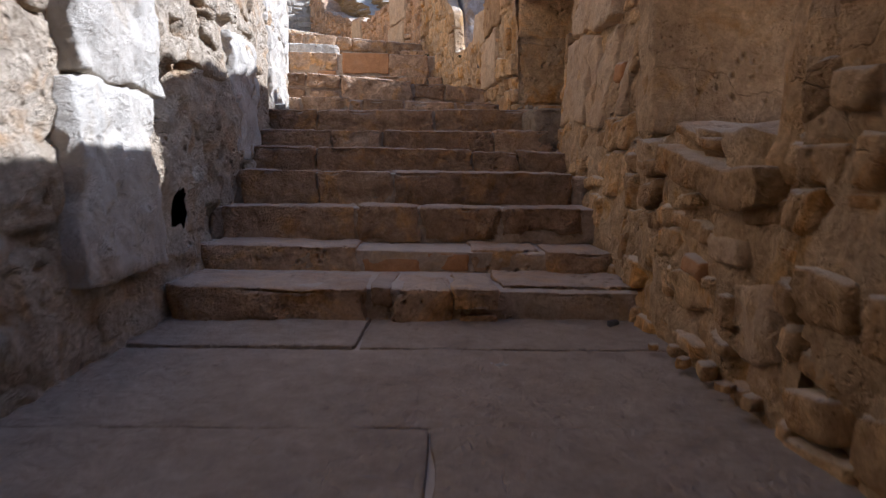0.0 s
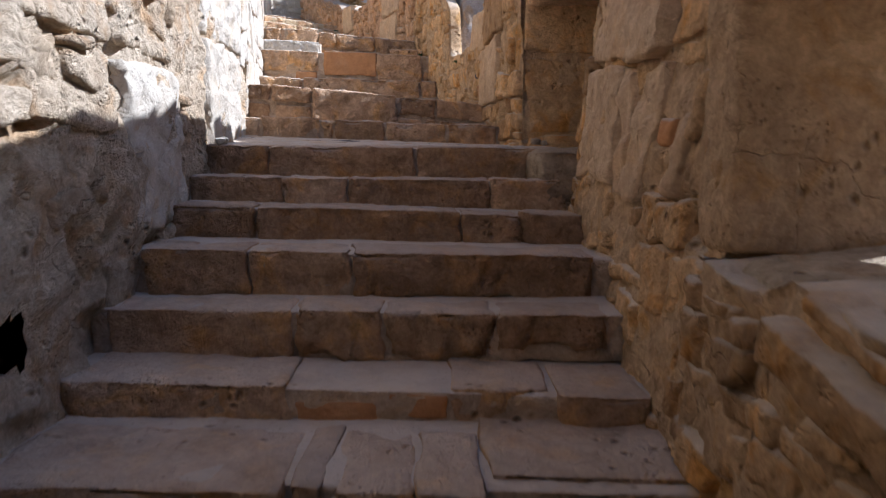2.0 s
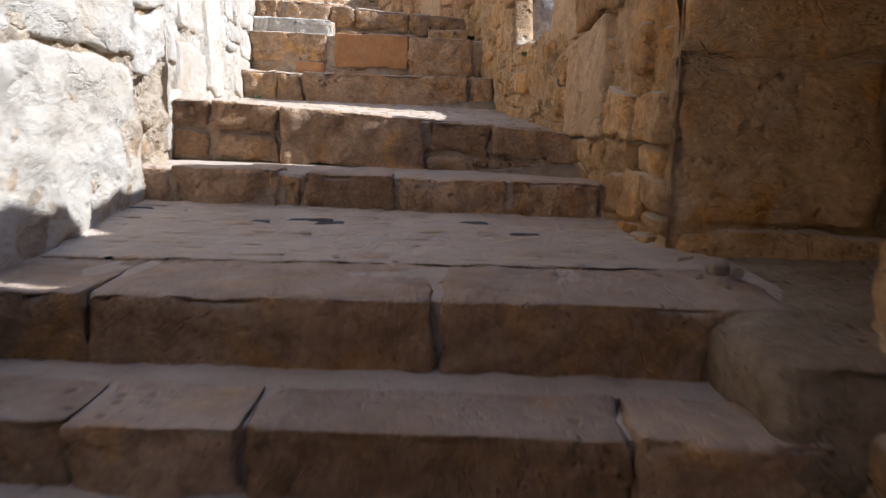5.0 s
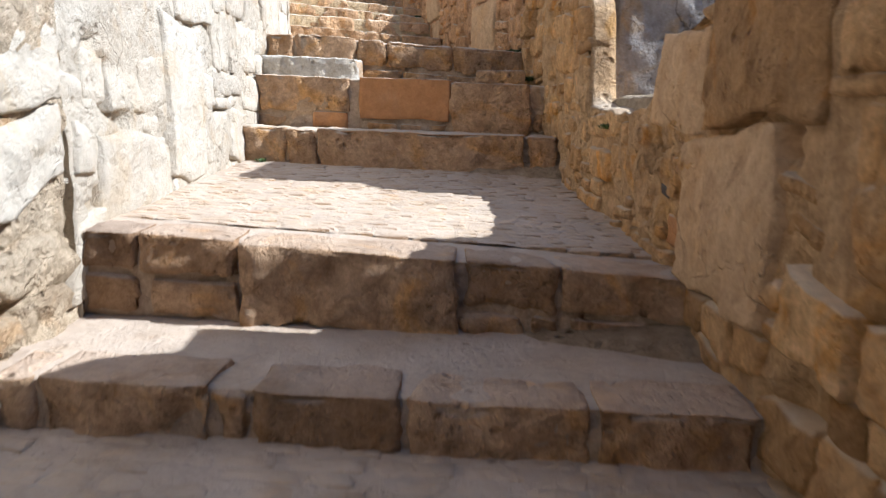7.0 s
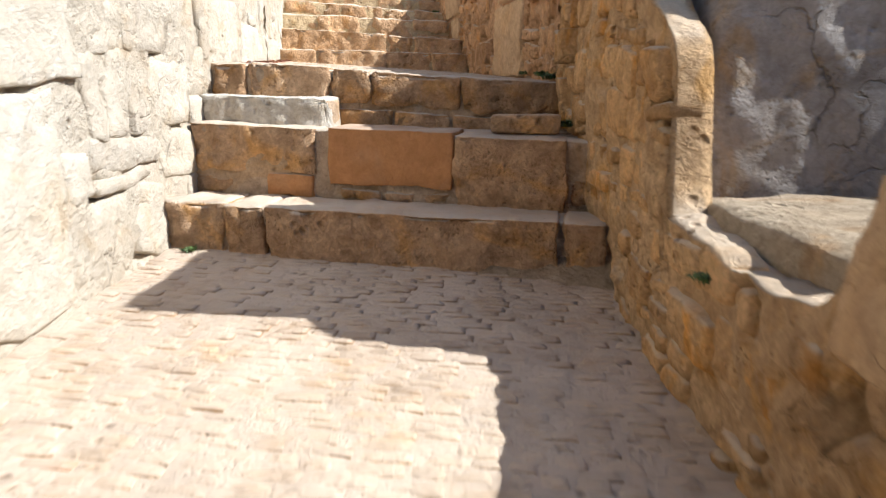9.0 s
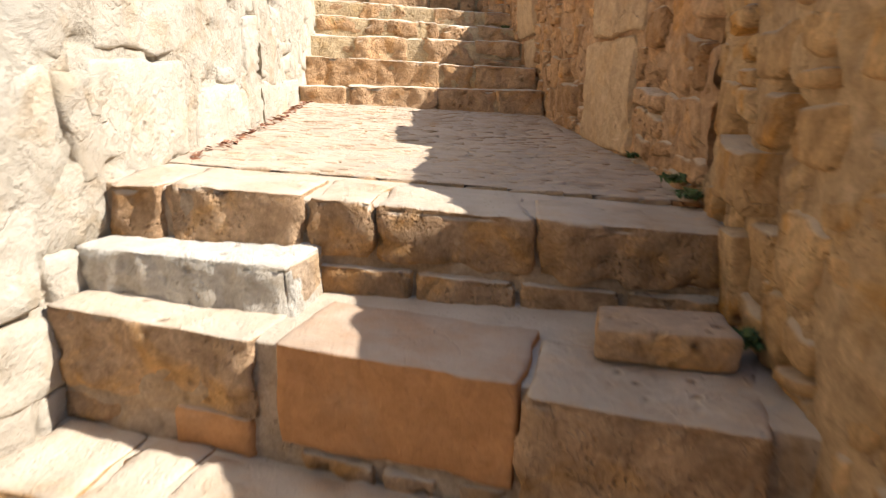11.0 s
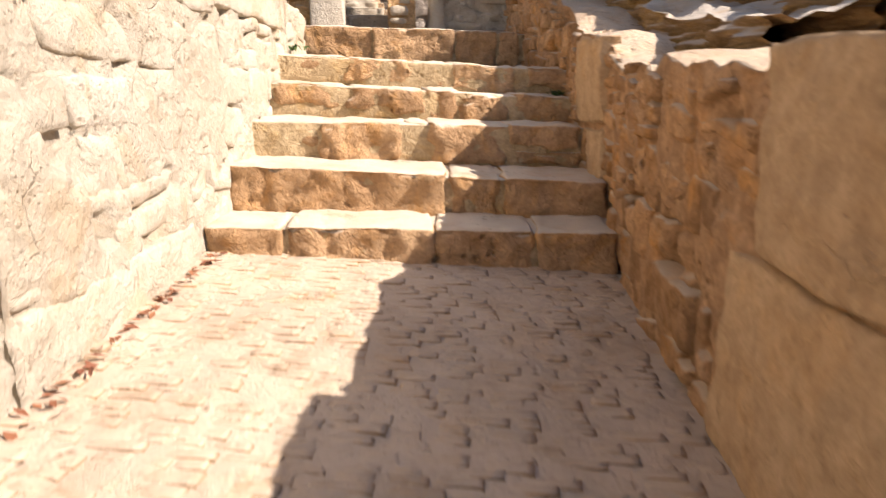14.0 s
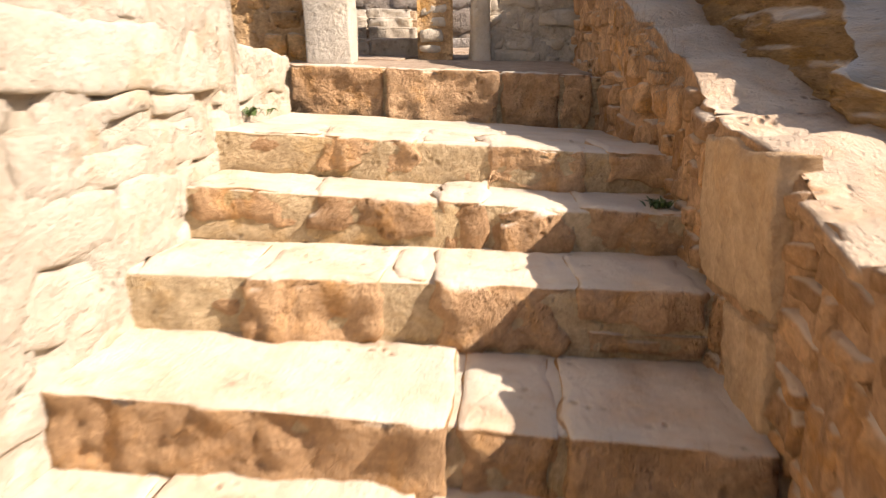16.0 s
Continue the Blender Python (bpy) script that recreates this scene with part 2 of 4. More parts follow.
def gradient_noise(p):
    """Smooth noise, about -1 to 1, at each row of p."""
    cell = np.floor(p).astype(np.int64)
    f = p - cell
    w = f * f * f * (f * (f * 6 - 15) + 10)
    at = (cell[:, None, :] + CORNERS) & 255
    h = SHUFFLE[SHUFFLE[SHUFFLE[at[..., 0]] + at[..., 1]] + at[..., 2]]
    dot = np.einsum("nkc,nkc->nk", f[:, None, :] - CORNERS, GRADIENTS[h])
    share = np.where(CORNERS[None] == 1, w[:, None, :], 1 - w[:, None, :]).prod(axis=2)
    return (dot * share).sum(axis=1) * 1.5


def layered(p, frequency, octaves=3, gain=0.5):
    total, weight = 0.0, 1.0
    for k in range(octaves):
        total = total + weight * gradient_noise(p * frequency * 2.03 ** k + 17.3 * k)
        weight *= gain
    return total


def ridged(p, frequency, octaves=3):
    """Noise with sharp creases, about -0.5 to 0.4."""
    total, weight = 0.0, 1.0
    for k in range(octaves):
        total = total + weight * (0.3 - np.abs(gradient_noise(p * frequency * 2.1 ** k + 29.7 * k)))
        weight *= 0.55
    return total


def block_mesh(hx, hy, hz, r, gap, amp, seed, to_world, skip=("back", "bottom"), wobble=0.0):
    """A worn block, half sizes hx (along), hy (deep), hz (high), front at -y; rounded edges, lumps, hollows and chips; returns verts, faces."""
    r = min(r, hx * 0.7, hy * 0.7, hz * 0.7)
    axes = stops(hx, r, gap), stops(hy, r, max(gap, min(hy, 0.09))), stops(hz, r, gap)
    nx, ny, nz = (len(q) - 1 for q in axes)
    index, raw, faces = {}, [], []

    def vert(*key):
        if key not in index:
            index[key] = len(raw)
            raw.append((axes[0][key[0]], axes[1][key[1]], axes[2][key[2]]))
        return index[key]

    def sheet(fix, val, na, nb, flip):
        for a in range(na):
            for b in range(nb):
                ids = []
                for u, v in ((a, b), (a + 1, b), (a + 1, b + 1), (a, b + 1)):
                    ids.append(vert(*{"x": (val, u, v), "y": (u, val, v), "z": (u, v, val)}[fix]))
                faces.append(tuple(reversed(ids)) if flip else tuple(ids))
    for side, args in (("front", ("y", 0, nx, nz, False)), ("back", ("y", ny, nx, nz, True)), ("left", ("x", 0, ny, nz, True)),
                       ("right", ("x", nx, ny, nz, False)), ("top", ("z", nz, nx, ny, False)), ("bottom", ("z", 0, nx, ny, True))):
        if side not in skip:
            sheet(*args)
    q = np.array(raw)
    c = np.clip(q, (-hx + r, -hy + r, -hz + r), (hx - r, hy - r, hz - r))
    d = q - c
    far = np.linalg.norm(d, axis=1)
    n = np.where(far[:, None] > 1e-9, d / np.maximum(far, 1e-9)[:, None], (0.0, -1.0, 0.0))
    p = c + n * r
    at = p + np.array((seed * 7.31 % 97.0, seed * 3.17 % 89.0, seed * 5.73 % 83.0))
    rim = np.where((np.abs(d) > 1e-6).sum(axis=1) > 1, 1.0, 0.4)
    lump = layered(at, 3.5, 5, 0.6) * 0.8 - 1.1 * ridged(at, 6.0, 3)
    chip = np.maximum(0.0, layered(at + 5.0, 5.5, 3) - 0.12) * 2.4
    hollow = np.maximum(0.0, gradient_noise(at * 19.0) - 0.28) * 1.6
    face = np.where(n[:, 2] > 0.7, 0.35, 1.0)
    p = p + n * (amp * face * (lump - chip * rim - hollow))[:, None]
    if wobble:
        p[:, 0] += wobble * layered(at + 31.0, 4.2, 2, 0.4)
        p[:, 2] += wobble * face * layered(at + 47.0, 4.2, 2, 0.4)
    return [to_world(Vector(row)) for row in p], faces


class Course:
    """A wall's face as a line in plan: maps (along, out, up) to the world; out points into the passage."""

    def __init__(self, pts, side):
        self.p = [Vector((x, y)) for x, y in pts]
        self.s = [0.0]
        for a, b in zip(self.p, self.p[1:]):
            self.s.append(self.s[-1] + (b - a).length)
        self.side, self.length, self.table = side, self.s[-1], ()

    def at(self, s):
        i = 0
        while i < len(self.s) - 2 and s > self.s[i + 1]:
            i += 1
        a, b = self.p[i], self.p[i + 1]
        d = (b - a).normalized()
        return a + d * (s - self.s[i]), d

    def normal(self, s):
        n = Vector((0.0, 0.0))
        for ds in (-0.25, 0.0, 0.25):
            d = self.at(min(max(s + ds, 0), self.length))[1]
            n += Vector((d.y, -d.x)) * self.side
        return n.normalized()

    def world(self, s, out, z):
        p, _ = self.at(s)
        p = p + self.normal(s) * out
        return (p.x, p.y, z)

    def lay(self, s, out, z):
        """The same for arrays."""
        if not self.table:
            ss = np.linspace(0, self.length, max(8, int(self.length / 0.05)))
            self.table = (ss, np.array([self.at(q)[0] for q in ss]), np.array([self.normal(q) for q in ss]))
        ss, pp, nn = self.table
        nx, ny = np.interp(s, ss, nn[:, 0]), np.interp(s, ss, nn[:, 1])
        over = np.minimum(s, 0) + np.maximum(s - self.length, 0)
        size = np.hypot(nx, ny)
        nx, ny = nx / size, ny / size
        return np.stack([np.interp(s, ss, pp[:, 0]) + nx * out - over * ny * self.side, np.interp(s, ss, pp[:, 1]) + ny * out + over * nx * self.side, z], axis=1)

    def s_of_y(self, y):
        for i, (a, b) in enumerate(zip(self.p, self.p[1:])):
            if (a.y <= y <= b.y) or i == len(self.p) - 2:
                return self.s[i] + (y - a.y) / (b.y - a.y) * (self.s[i + 1] - self.s[i])


def lerp_table(rows, v):
    if v <= rows[0][0]:
        return rows[0][1]
    for (a, p), (b, q) in zip(rows, rows[1:]):
        if v <= b:
            return p + (q - p) * (v - a) / (b - a)
    return rows[-1][1]


def grid_faces(na, nb, flip=False, base=0):
    """Quads of a grid of (na + 1) x (nb + 1) points, b running fastest."""
    i, j = np.meshgrid(np.arange(na), np.arange(nb), indexing="ij")
    k = (base + i * (nb + 1) + j).ravel()
    f = np.stack([k, k + nb + 1, k + nb + 2, k + 1], axis=1)
    return f[:, ::-1] if flip else f


def wall(name, course, bottom, top, thick, mortar, stone, label, sizes, feature=(), holes=(), gap=0.035, amp=0.013, seed=1, keep=0.93, inset=-0.008, fill=1.0,
         proud=(-0.004, 0.014), s_range=None, stone_name="wall_stone", lean=0.0, bend=0.04, joint=(0.004, 0.014), soft=(0.15, 0.5), hollow=0.03, split=0.25, drop=0.012):
    """A rubble wall: a mortar core with a broken top, and stones bedded in it in wandering courses. bottom and top are tables over y; holes: (y0, y1, z0, z1);
    feature: single stones (y0, y1, z0, z1, proud, material); bend: how far joints wander; soft: how round the corners are; hollow: how deep the open joints go."""
    rng = random.Random(seed)
    s0, s1 = s_range or (0.0, course.length)
    zlow, zhigh = min(v for _, v in bottom), max(v for _, v in top)

    def ys(s):
        return course.lay(s, np.zeros(len(s)), np.zeros(len(s)))[:, 1]

    def level(rows, y):
        return np.interp(y, [r[0] for r in rows], [r[1] for r in rows])

    def crest(s):
        flat = np.stack([s, np.full(len(s), seed * 1.7), np.zeros(len(s))], axis=1)
        return level(top, ys(s)) + 0.05 * layered(flat, 3.1, 3, 0.6)

    def wander(s, z):
        v = np.stack([s, z, np.full(len(s), seed * 2.9)], axis=1)
        return bend * layered(v, 2.6, 3, 0.5), bend * layered(v + 41.0, 2.6, 3, 0.5)

    def crest_at(s):
        return float(crest(np.array([s]))[0])
    # the core: its face, then its top running back
    n, rows, cap = max(2, round((s1 - s0) / 0.03)), max(6, round((zhigh - zlow) / 0.03)), max(3, round(thick / 0.09))
    ss = np.linspace(s0, s1, n + 1)
    zb, zt = level(bottom, ys(ss)), crest(ss)
    S = np.repeat(ss, rows + 1)
    Z = (zb[:, None] + (zt - zb)[:, None] * np.linspace(0, 1, rows + 1)[None, :]).ravel()
    v = np.stack([S, Z, np.full(len(S), seed * 3.7)], axis=1)
    out = inset + fill * (0.016 * layered(v, 2.3, 5, 0.62) - 0.012 * ridged(v, 9.0, 2)) - hollow * np.clip((layered(v + 9.0, 4.5, 3, 0.6) - 0.22) * 3.0, 0, 1) - lean * (Z - np.repeat(zb, rows + 1))
    front = course.lay(S, out, Z)
    deep = np.linspace(0.03, thick, cap + 1)
    S2, D2 = np.repeat(ss, cap + 1), np.tile(deep, n + 1)
    v2 = np.stack([S2, D2, np.full(len(S2), seed * 1.3)], axis=1)
    Z2 = np.repeat(zt, cap + 1) + np.minimum(1.0, D2 / 0.12) * 0.035 * layered(v2, 5.0, 3, 0.6)
    crown = course.lay(S2, -D2 - lean * (Z2 - np.repeat(zb, cap + 1)), Z2)
    foot = course.lay(ss, np.full(len(ss), -thick), zb)
    flip = course.side < 0
    face_rows = grid_faces(n, rows, flip)
    if holes:
        mid = np.array([(v[f[0]] + v[f[2]]) / 2 for f in face_rows])
        y_mid = ys(mid[:, 0])
        for ya, yb, za, zc in holes:
            inside = (y_mid > ya) & (y_mid < yb) & (mid[:, 1] > za) & (mid[:, 1] < zc)
            face_rows, mid, y_mid = face_rows[~inside], mid[~inside], y_mid[~inside]
    faces = face_rows.tolist()
    b1, b2 = len(front), len(front) + len(crown)
    faces += grid_faces(n, cap, flip, b1).tolist()
    for i in range(n):
        for quad in ((i * (rows + 1) + rows, (i + 1) * (rows + 1) + rows, b1 + (i + 1) * (cap + 1), b1 + i * (cap + 1)),
                     (b1 + i * (cap + 1) + cap, b1 + (i + 1) * (cap + 1) + cap, b2 + i + 1, b2 + i)):
            faces.append(tuple(reversed(quad)) if flip else quad)
    for i in (0, n):
        ring = [i * (rows + 1) + j for j in range(rows + 1)] + [b1 + i * (cap + 1) + j for j in range(cap + 1)] + [b2 + i]
        faces.append(tuple(ring) if (i > 0) != flip else tuple(reversed(ring)))
    core = tagged(mesh_object(name, np.concatenate([front, crown, foot]).tolist(), faces, mortar), label, "wall", kind="structure")

    boxes = [(course.s_of_y(y0), course.s_of_y(y1), z0, z1, o, mat) for y0, y1, z0, z1, o, mat in feature]
    cells = list(boxes)

    def clash(a, b, c, d):
        return [f for f in boxes if a < f[1] - 0.02 and b > f[0] + 0.02 and c < f[3] - 0.02 and d > f[2] + 0.02]

    def place(a, b, c, d):
        if b - a < 0.06 or rng.random() > keep:
            return
        y = course.at((a + b) / 2)[0].y
        d = min(d, min(crest_at(a), crest_at(b), crest_at((a + b) / 2)) + rng.uniform(-0.015, 0.03))
        if d - c < 0.05 or d < lerp_table(bottom, y) + 0.12:
            return
        hit = clash(a, b, c, d)
        if hit:
            f = hit[0]
            if a < f[0] - 0.07:
                b = f[0]
            elif b > f[1] + 0.07:
                a = f[1]
            elif d > f[3] + 0.06:
                c = f[3]
            elif c < f[2] - 0.06:
                d = f[2]
            else:
                return
            if clash(a, b, c, d):
                return
        y_a, y_b = sorted((course.at(a)[0].y, course.at(b)[0].y))
        if not any(y_a < yb - 0.02 and y_b > ya + 0.02 and c < zc - 0.02 and d > za + 0.02 for ya, yb, za, zc in holes):
            cells.append((a, b, c, d, rng.uniform(*proud), None))
    z = zlow
    while z < zhigh:
        h = rng.uniform(*sizes[1])
        s = s0 - rng.uniform(0, 0.2)
        while s < s1:
            w = rng.uniform(*sizes[0]) * (0.7 + 0.6 * rng.random())
            a, b, c, d = max(s, s0), min(s + w, s1), z + rng.uniform(-0.02, 0.02), z + h + rng.uniform(-0.02, 0.02)
            s += w
            if rng.random() < split and h > 0.11:
                cut = c + (d - c) * rng.uniform(0.35, 0.65)
                place(a, b, c, cut)
                place(a, b, cut, d)
            elif rng.random() < split * 0.6 and b - a > 0.2:
                cut = a + (b - a) * rng.uniform(0.3, 0.7)
                place(a, cut, c, d)
                place(cut, b, c, d)
            else:
                place(a, b, c, d)
        z += h
    for k, (a, b, c, d, o, mat) in enumerate(cells):
        crack = rng.uniform(*joint) if k >= len(boxes) else 0.003
        hx, hz = (b - a) / 2 - crack, (d - c) / 2 - crack
        if hx < 0.015 or hz < 0.015:
            continue
        big = hx * hz > 0.035
        na, nb = max(4, round(2 * hx / gap) + 2), max(4, round(2 * hz / gap) + 2)
        edge_a, edge_b = min(0.3, 0.011 / hx), min(0.3, 0.011 / hz)
        ga = np.concatenate([[-1], np.linspace(-1 + edge_a, 1 - edge_a, na - 1), [1]])
        gb = np.concatenate([[-1], np.linspace(-1 + edge_b, 1 - edge_b, nb - 1), [1]])
        A, B = (q.ravel() for q in np.meshgrid(ga, gb, indexing="ij"))
        round_ = rng.uniform(*soft) * (0.5 if big else 1.0) * (0.4 if k < len(boxes) else 1.0)
        U, V = A * np.sqrt(1 - round_ * B * B / 2), B * np.sqrt(1 - round_ * A * A / 2)
        skew = rng.uniform(-0.05, 0.05) if big else rng.uniform(-0.25, 0.25)
        tilt = rng.uniform(-0.02, 0.02) if big else rng.uniform(-0.12, 0.12)
        S, Z = (a + b) / 2 + U * hx + V * hz * skew, (c + d) / 2 + V * hz + U * hx * tilt
        ds, dz = wander(S, Z)
        S, Z = S + ds, Z + dz
        at = np.stack([S, Z, np.full(len(S), (seed * 31 + k) * 0.71 % 90)], axis=1)
        rim = np.maximum(np.abs(A), np.abs(B))
        rimmed = (np.abs(A) == 1) | (np.abs(B) == 1)
        relief = amp * (0.7 * layered(at, 5.0, 4, 0.62) - 1.1 * ridged(at + 7.0, 6.0, 3)) - amp * 1.8 * np.maximum(0, gradient_noise(at * 17.0) - 0.3)
        lean_s, lean_z = rng.uniform(-0.04, 0.04), rng.uniform(-0.04, 0.04)
        O = o + relief + lean_s * U * min(hx, 0.12) * 2 + lean_z * V * min(hz, 0.12) * 2 - 0.003 * rim ** 6 - (drop if k >= len(boxes) else 0.005) * rimmed - lean * (Z - float(level(bottom, np.array([course.at((a + b) / 2)[0].y]))[0]))
        pts = course.lay(S, O, Z)
        w_ = nb + 1
        ring = [j for j in range(nb + 1)] + [i * w_ + nb for i in range(1, na + 1)] + [na * w_ + j for j in range(nb - 1, -1, -1)] + [i * w_ for i in range(na - 1, 0, -1)]
        skirt = course.lay(S[ring], O[ring] - 0.07 - max(0.0, o), Z[ring])
        base = len(pts)
        f = grid_faces(na, nb, flip).tolist()
        for t in range(len(ring)):
            q = (ring[t], ring[(t + 1) % len(ring)], base + (t + 1) % len(ring), base + t)
            f.append(tuple(reversed(q)) if flip else q)
        mesh_object(stone_name, np.concatenate([pts, skirt]).tolist(), f, mat or stone, core)
    return core


def step(L, R, base, deep, blocks, label, back=0.35, core_mat=None, cdeep=None, group="steps of the stair", amp=0.024, flush=-0.026, wobble=0.01, over=0.06, edge=(0.012, 0.028), mat_=None):
    """One step: a mortar core and the blocks of its front. L, R: ends of its front top edge; base: heights of its foot (left, right);
    blocks: (u0, u1, v0, v1, material or None, proud). deep: how far the blocks reach back."""
    L, R = Vector(L), Vector(R)
    along = (R - L)
    width = along.length
    flat = Vector((along.x, along.y, 0)).normalized()
    behind = Vector((-flat.y, flat.x, 0))
    seed = step.count = step.count + 1

    def frame_put(u_mid, z_top_drop, hx, hy, hz, front):
        def put(p):
            u = u_mid + p.x / width
            q = L + along * u + behind * (p.y + hy - front)
            return (q.x, q.y, q.z - z_top_drop - hz + p.z)
        return put
    h = max(L.z - base[0], R.z - base[1]) + 0.05
    cd = cdeep or back
    hx, hy, hz = width / 2 + over, cd / 2, h / 2
    v, f = block_mesh(hx, hy, hz, 0.02, 0.045, 0.012, seed * 57, frame_put(0.5, 0.010, hx, hy, hz, flush), skip=("back", "bottom"))
    thing = tagged(new("stone_step"), label, "step", group)
    thing.location = (L + R) / 2 - Vector((0, 0, h))
    thing.empty_display_size = 0.1
    away = Matrix.Translation(-thing.location)
    mesh_object("mortar_core", v, f, core_mat or (M_STEP_CORE if L.y < 7.5 else M_STEP_SUNLIT_CORE), thing).matrix_parent_inverse = away
    rng = random.Random(seed)
    for k, (u0, u1, v0, v1, mat, proud) in enumerate(blocks):
        hh = h
        hx, hz, hy = (u1 - u0) * width / 2 - 0.0015, (v1 - v0) * hh / 2 - (0.003 if v1 - v0 < 0.99 else 0), deep / 2
        if v1 < 0.99:
            hy = min(hy, 0.1)
        drop = (1 - v1) * hh - rng.uniform(-0.004, 0.006) * (v1 > 0.99)
        v, f = block_mesh(hx, hy, hz, rng.uniform(*edge), 0.024, amp * (0.3 if mat is M_ORANGE else 1.0), seed * 57 + k + 3,
                          frame_put((u0 + u1) / 2, drop, hx, hy, hz, proud + rng.uniform(-0.006, 0.008)), wobble=wobble)
        mesh_object("step_block", v, f, mat or mat_ or (M_STEP if L.y < 7.5 else M_STEP_SUNLIT), thing).matrix_parent_inverse = away
    return thing


step.count = 0

# ---- walls ----
LEFT = Course([(-1.02, -3.2), (-0.98, 0.0), (-0.96, 2.3), (-0.97, 3.77), (-1.06, 4.51), (-1.17, 5.4), (-1.26, 5.84), (-1.70, 7.77), (-1.77, 8.3),
               (-2.09, 9.38), (-2.24, 9.8), (-2.67, 10.87), (-2.80, 11.19), (-3.10, 11.9), (-3.26, 12.21), (-3.50, 12.75), (-3.72, 13.15)], 1)
RIGHT_MID = Course([(0.56, 5.1), (0.47, 5.6), (0.40, 6.12), (0.32, 6.46), (0.14, 7.25), (0.02, 7.85), (-0.05, 8.08), (-0.13, 8.41), (-0.24, 9.03)], -1)
RIGHT_UP = Course([(-0.24, 9.03), (-0.40, 9.59), (-0.70, 10.3), (-1.0, 11.04), (-1.19, 11.55), (-1.29, 11.87), (-1.52, 12.3), (-1.76, 12.95), (-2.35, 14.0), (-2.75, 14.75)], -1)
FLOOR_LINE = [(-3.2, 0.95), (2.4, 1.0), (4.2, 1.75), (4.5, 1.9), (5.5, 1.98), (6.0, 2.3), (7.7, 2.42), (8.3, 3.05), (11.0, 3.25), (12.3, 3.95), (13.3, 4.3), (15.5, 4.4)]
low = [(y, z - (1.0 if y > 10.5 else 0.35)) for y, z in FLOOR_LINE]

wall("wall_left_low", LEFT, low, [(-3.2, 4.2), (3.0, 4.2), (5.9, 4.6)], 0.7, M_ROUGH, M_ROUGH, "pale limestone rubble wall with large weathered blocks",
     ((0.16, 0.5), (0.10, 0.28)), s_range=(0.0, LEFT.s_of_y(5.84)), seed=3, amp=0.024, inset=-0.004, fill=2.0, proud=(-0.02, 0.012), gap=0.024, joint=(0.003, 0.02), hollow=0.05,
     holes=[(2.66, 2.76, 1.34, 1.49)], keep=0.7,
     feature=[(1.9, 2.46, 1.22, 1.80, 0.05, M_PALE), (1.93, 2.52, 1.803, 2.6, 0.055, M_PALE), (4.45, 5.44, 1.9, 2.455, 0.02, M_PALE), (4.5, 5.5, 2.47, 3.2, 0.02, M_PALE),
              (3.42, 3.98, 1.62, 2.22, 0.01, M_PALE), (5.52, 5.84, 2.66, 2.9, 0.02, M_PALE), (5.46, 5.83, 2.46, 2.645, 0.015, M_PALE)])
FLUSH = dict(drop=0.007, joint=(0.002, 0.007), soft=(0.08, 0.35), gap=0.03)
wall("wall_left_mid", LEFT, low, [(5.8, 4.6), (9.8, 5.3)], 0.7, M_PALE_MORTAR, M_PALE, "sunlit pale limestone wall of mixed large and small blocks",
     ((0.16, 0.5), (0.12, 0.32)), s_range=(LEFT.s_of_y(5.84), LEFT.s_of_y(9.8)), seed=4, amp=0.012, inset=-0.003, fill=0.7, proud=(-0.003, 0.007), hollow=0.045, keep=0.88,
     feature=[(6.6, 7.1, 2.4, 3.04, 0.012, None), (6.75, 7.25, 3.05, 3.5, 0.015, None), (5.86, 6.0, 2.5, 2.64, 0.01, None), (6.02, 6.5, 2.3, 2.62, 0.015, None), (8.32, 8.87, 3.18, 3.49, 0.004, None),
              (8.36, 8.95, 3.51, 3.9, 0.004, None), (8.95, 9.5, 3.12, 3.4, 0.006, None), (9.24, 9.32, 3.53, 3.56, 0.01, M_RED)], **FLUSH)
wall("wall_left_up", LEFT, low, [(9.8, 5.3), (12.38, 5.8), (12.43, 4.37), (13.2, 4.37)], 0.7, M_PALE_MORTAR, M_PALE, "sun-bleached limestone wall with thin open joints",
     ((0.2, 0.6), (0.12, 0.3)), s_range=(LEFT.s_of_y(9.8), LEFT.length), seed=5, proud=(-0.006, 0.004), amp=0.010, inset=-0.002, fill=0.9, keep=0.8, hollow=0.04, bend=0.03,
     feature=[(9.83, 10.78, 3.2, 3.42, 0.006, None), (11.2, 12.25, 4.22, 4.42, 0.006, None), (10.2, 11.18, 4.2, 4.4, 0.004, None), (10.6, 11.7, 4.43, 4.8, 0.004, None)], **FLUSH)

SILL = Course([(0.74, 1.5), (0.72, 2.72)], -1)
RIGHT_A = Course([(0.84, -3.2), (0.78, 0.0), (0.74, 1.52)], -1)
RIGHT_C = Course([(0.69, 2.68), (0.70, 3.0), (0.69, 3.5), (0.67, 4.2), (0.73, 4.42)], -1)
RUBBLE_LABEL = "ochre rubble wall of small stones and crumbling mortar"
RUBBLE = dict(joint=(0.003, 0.016), hollow=0.05, gap=0.022)
wall("wall_right_foot", RIGHT_A, low, [(-3.2, 3.4), (0.9, 3.3), (1.2, 3.08), (2.5, 3.06)], 1.0, M_OCHRE_MORTAR, M_OCHRE, RUBBLE_LABEL,
     ((0.1, 0.32), (0.06, 0.17)), seed=6, keep=0.85, amp=0.018, fill=1.5, inset=-0.012, proud=(-0.012, 0.022), **RUBBLE)
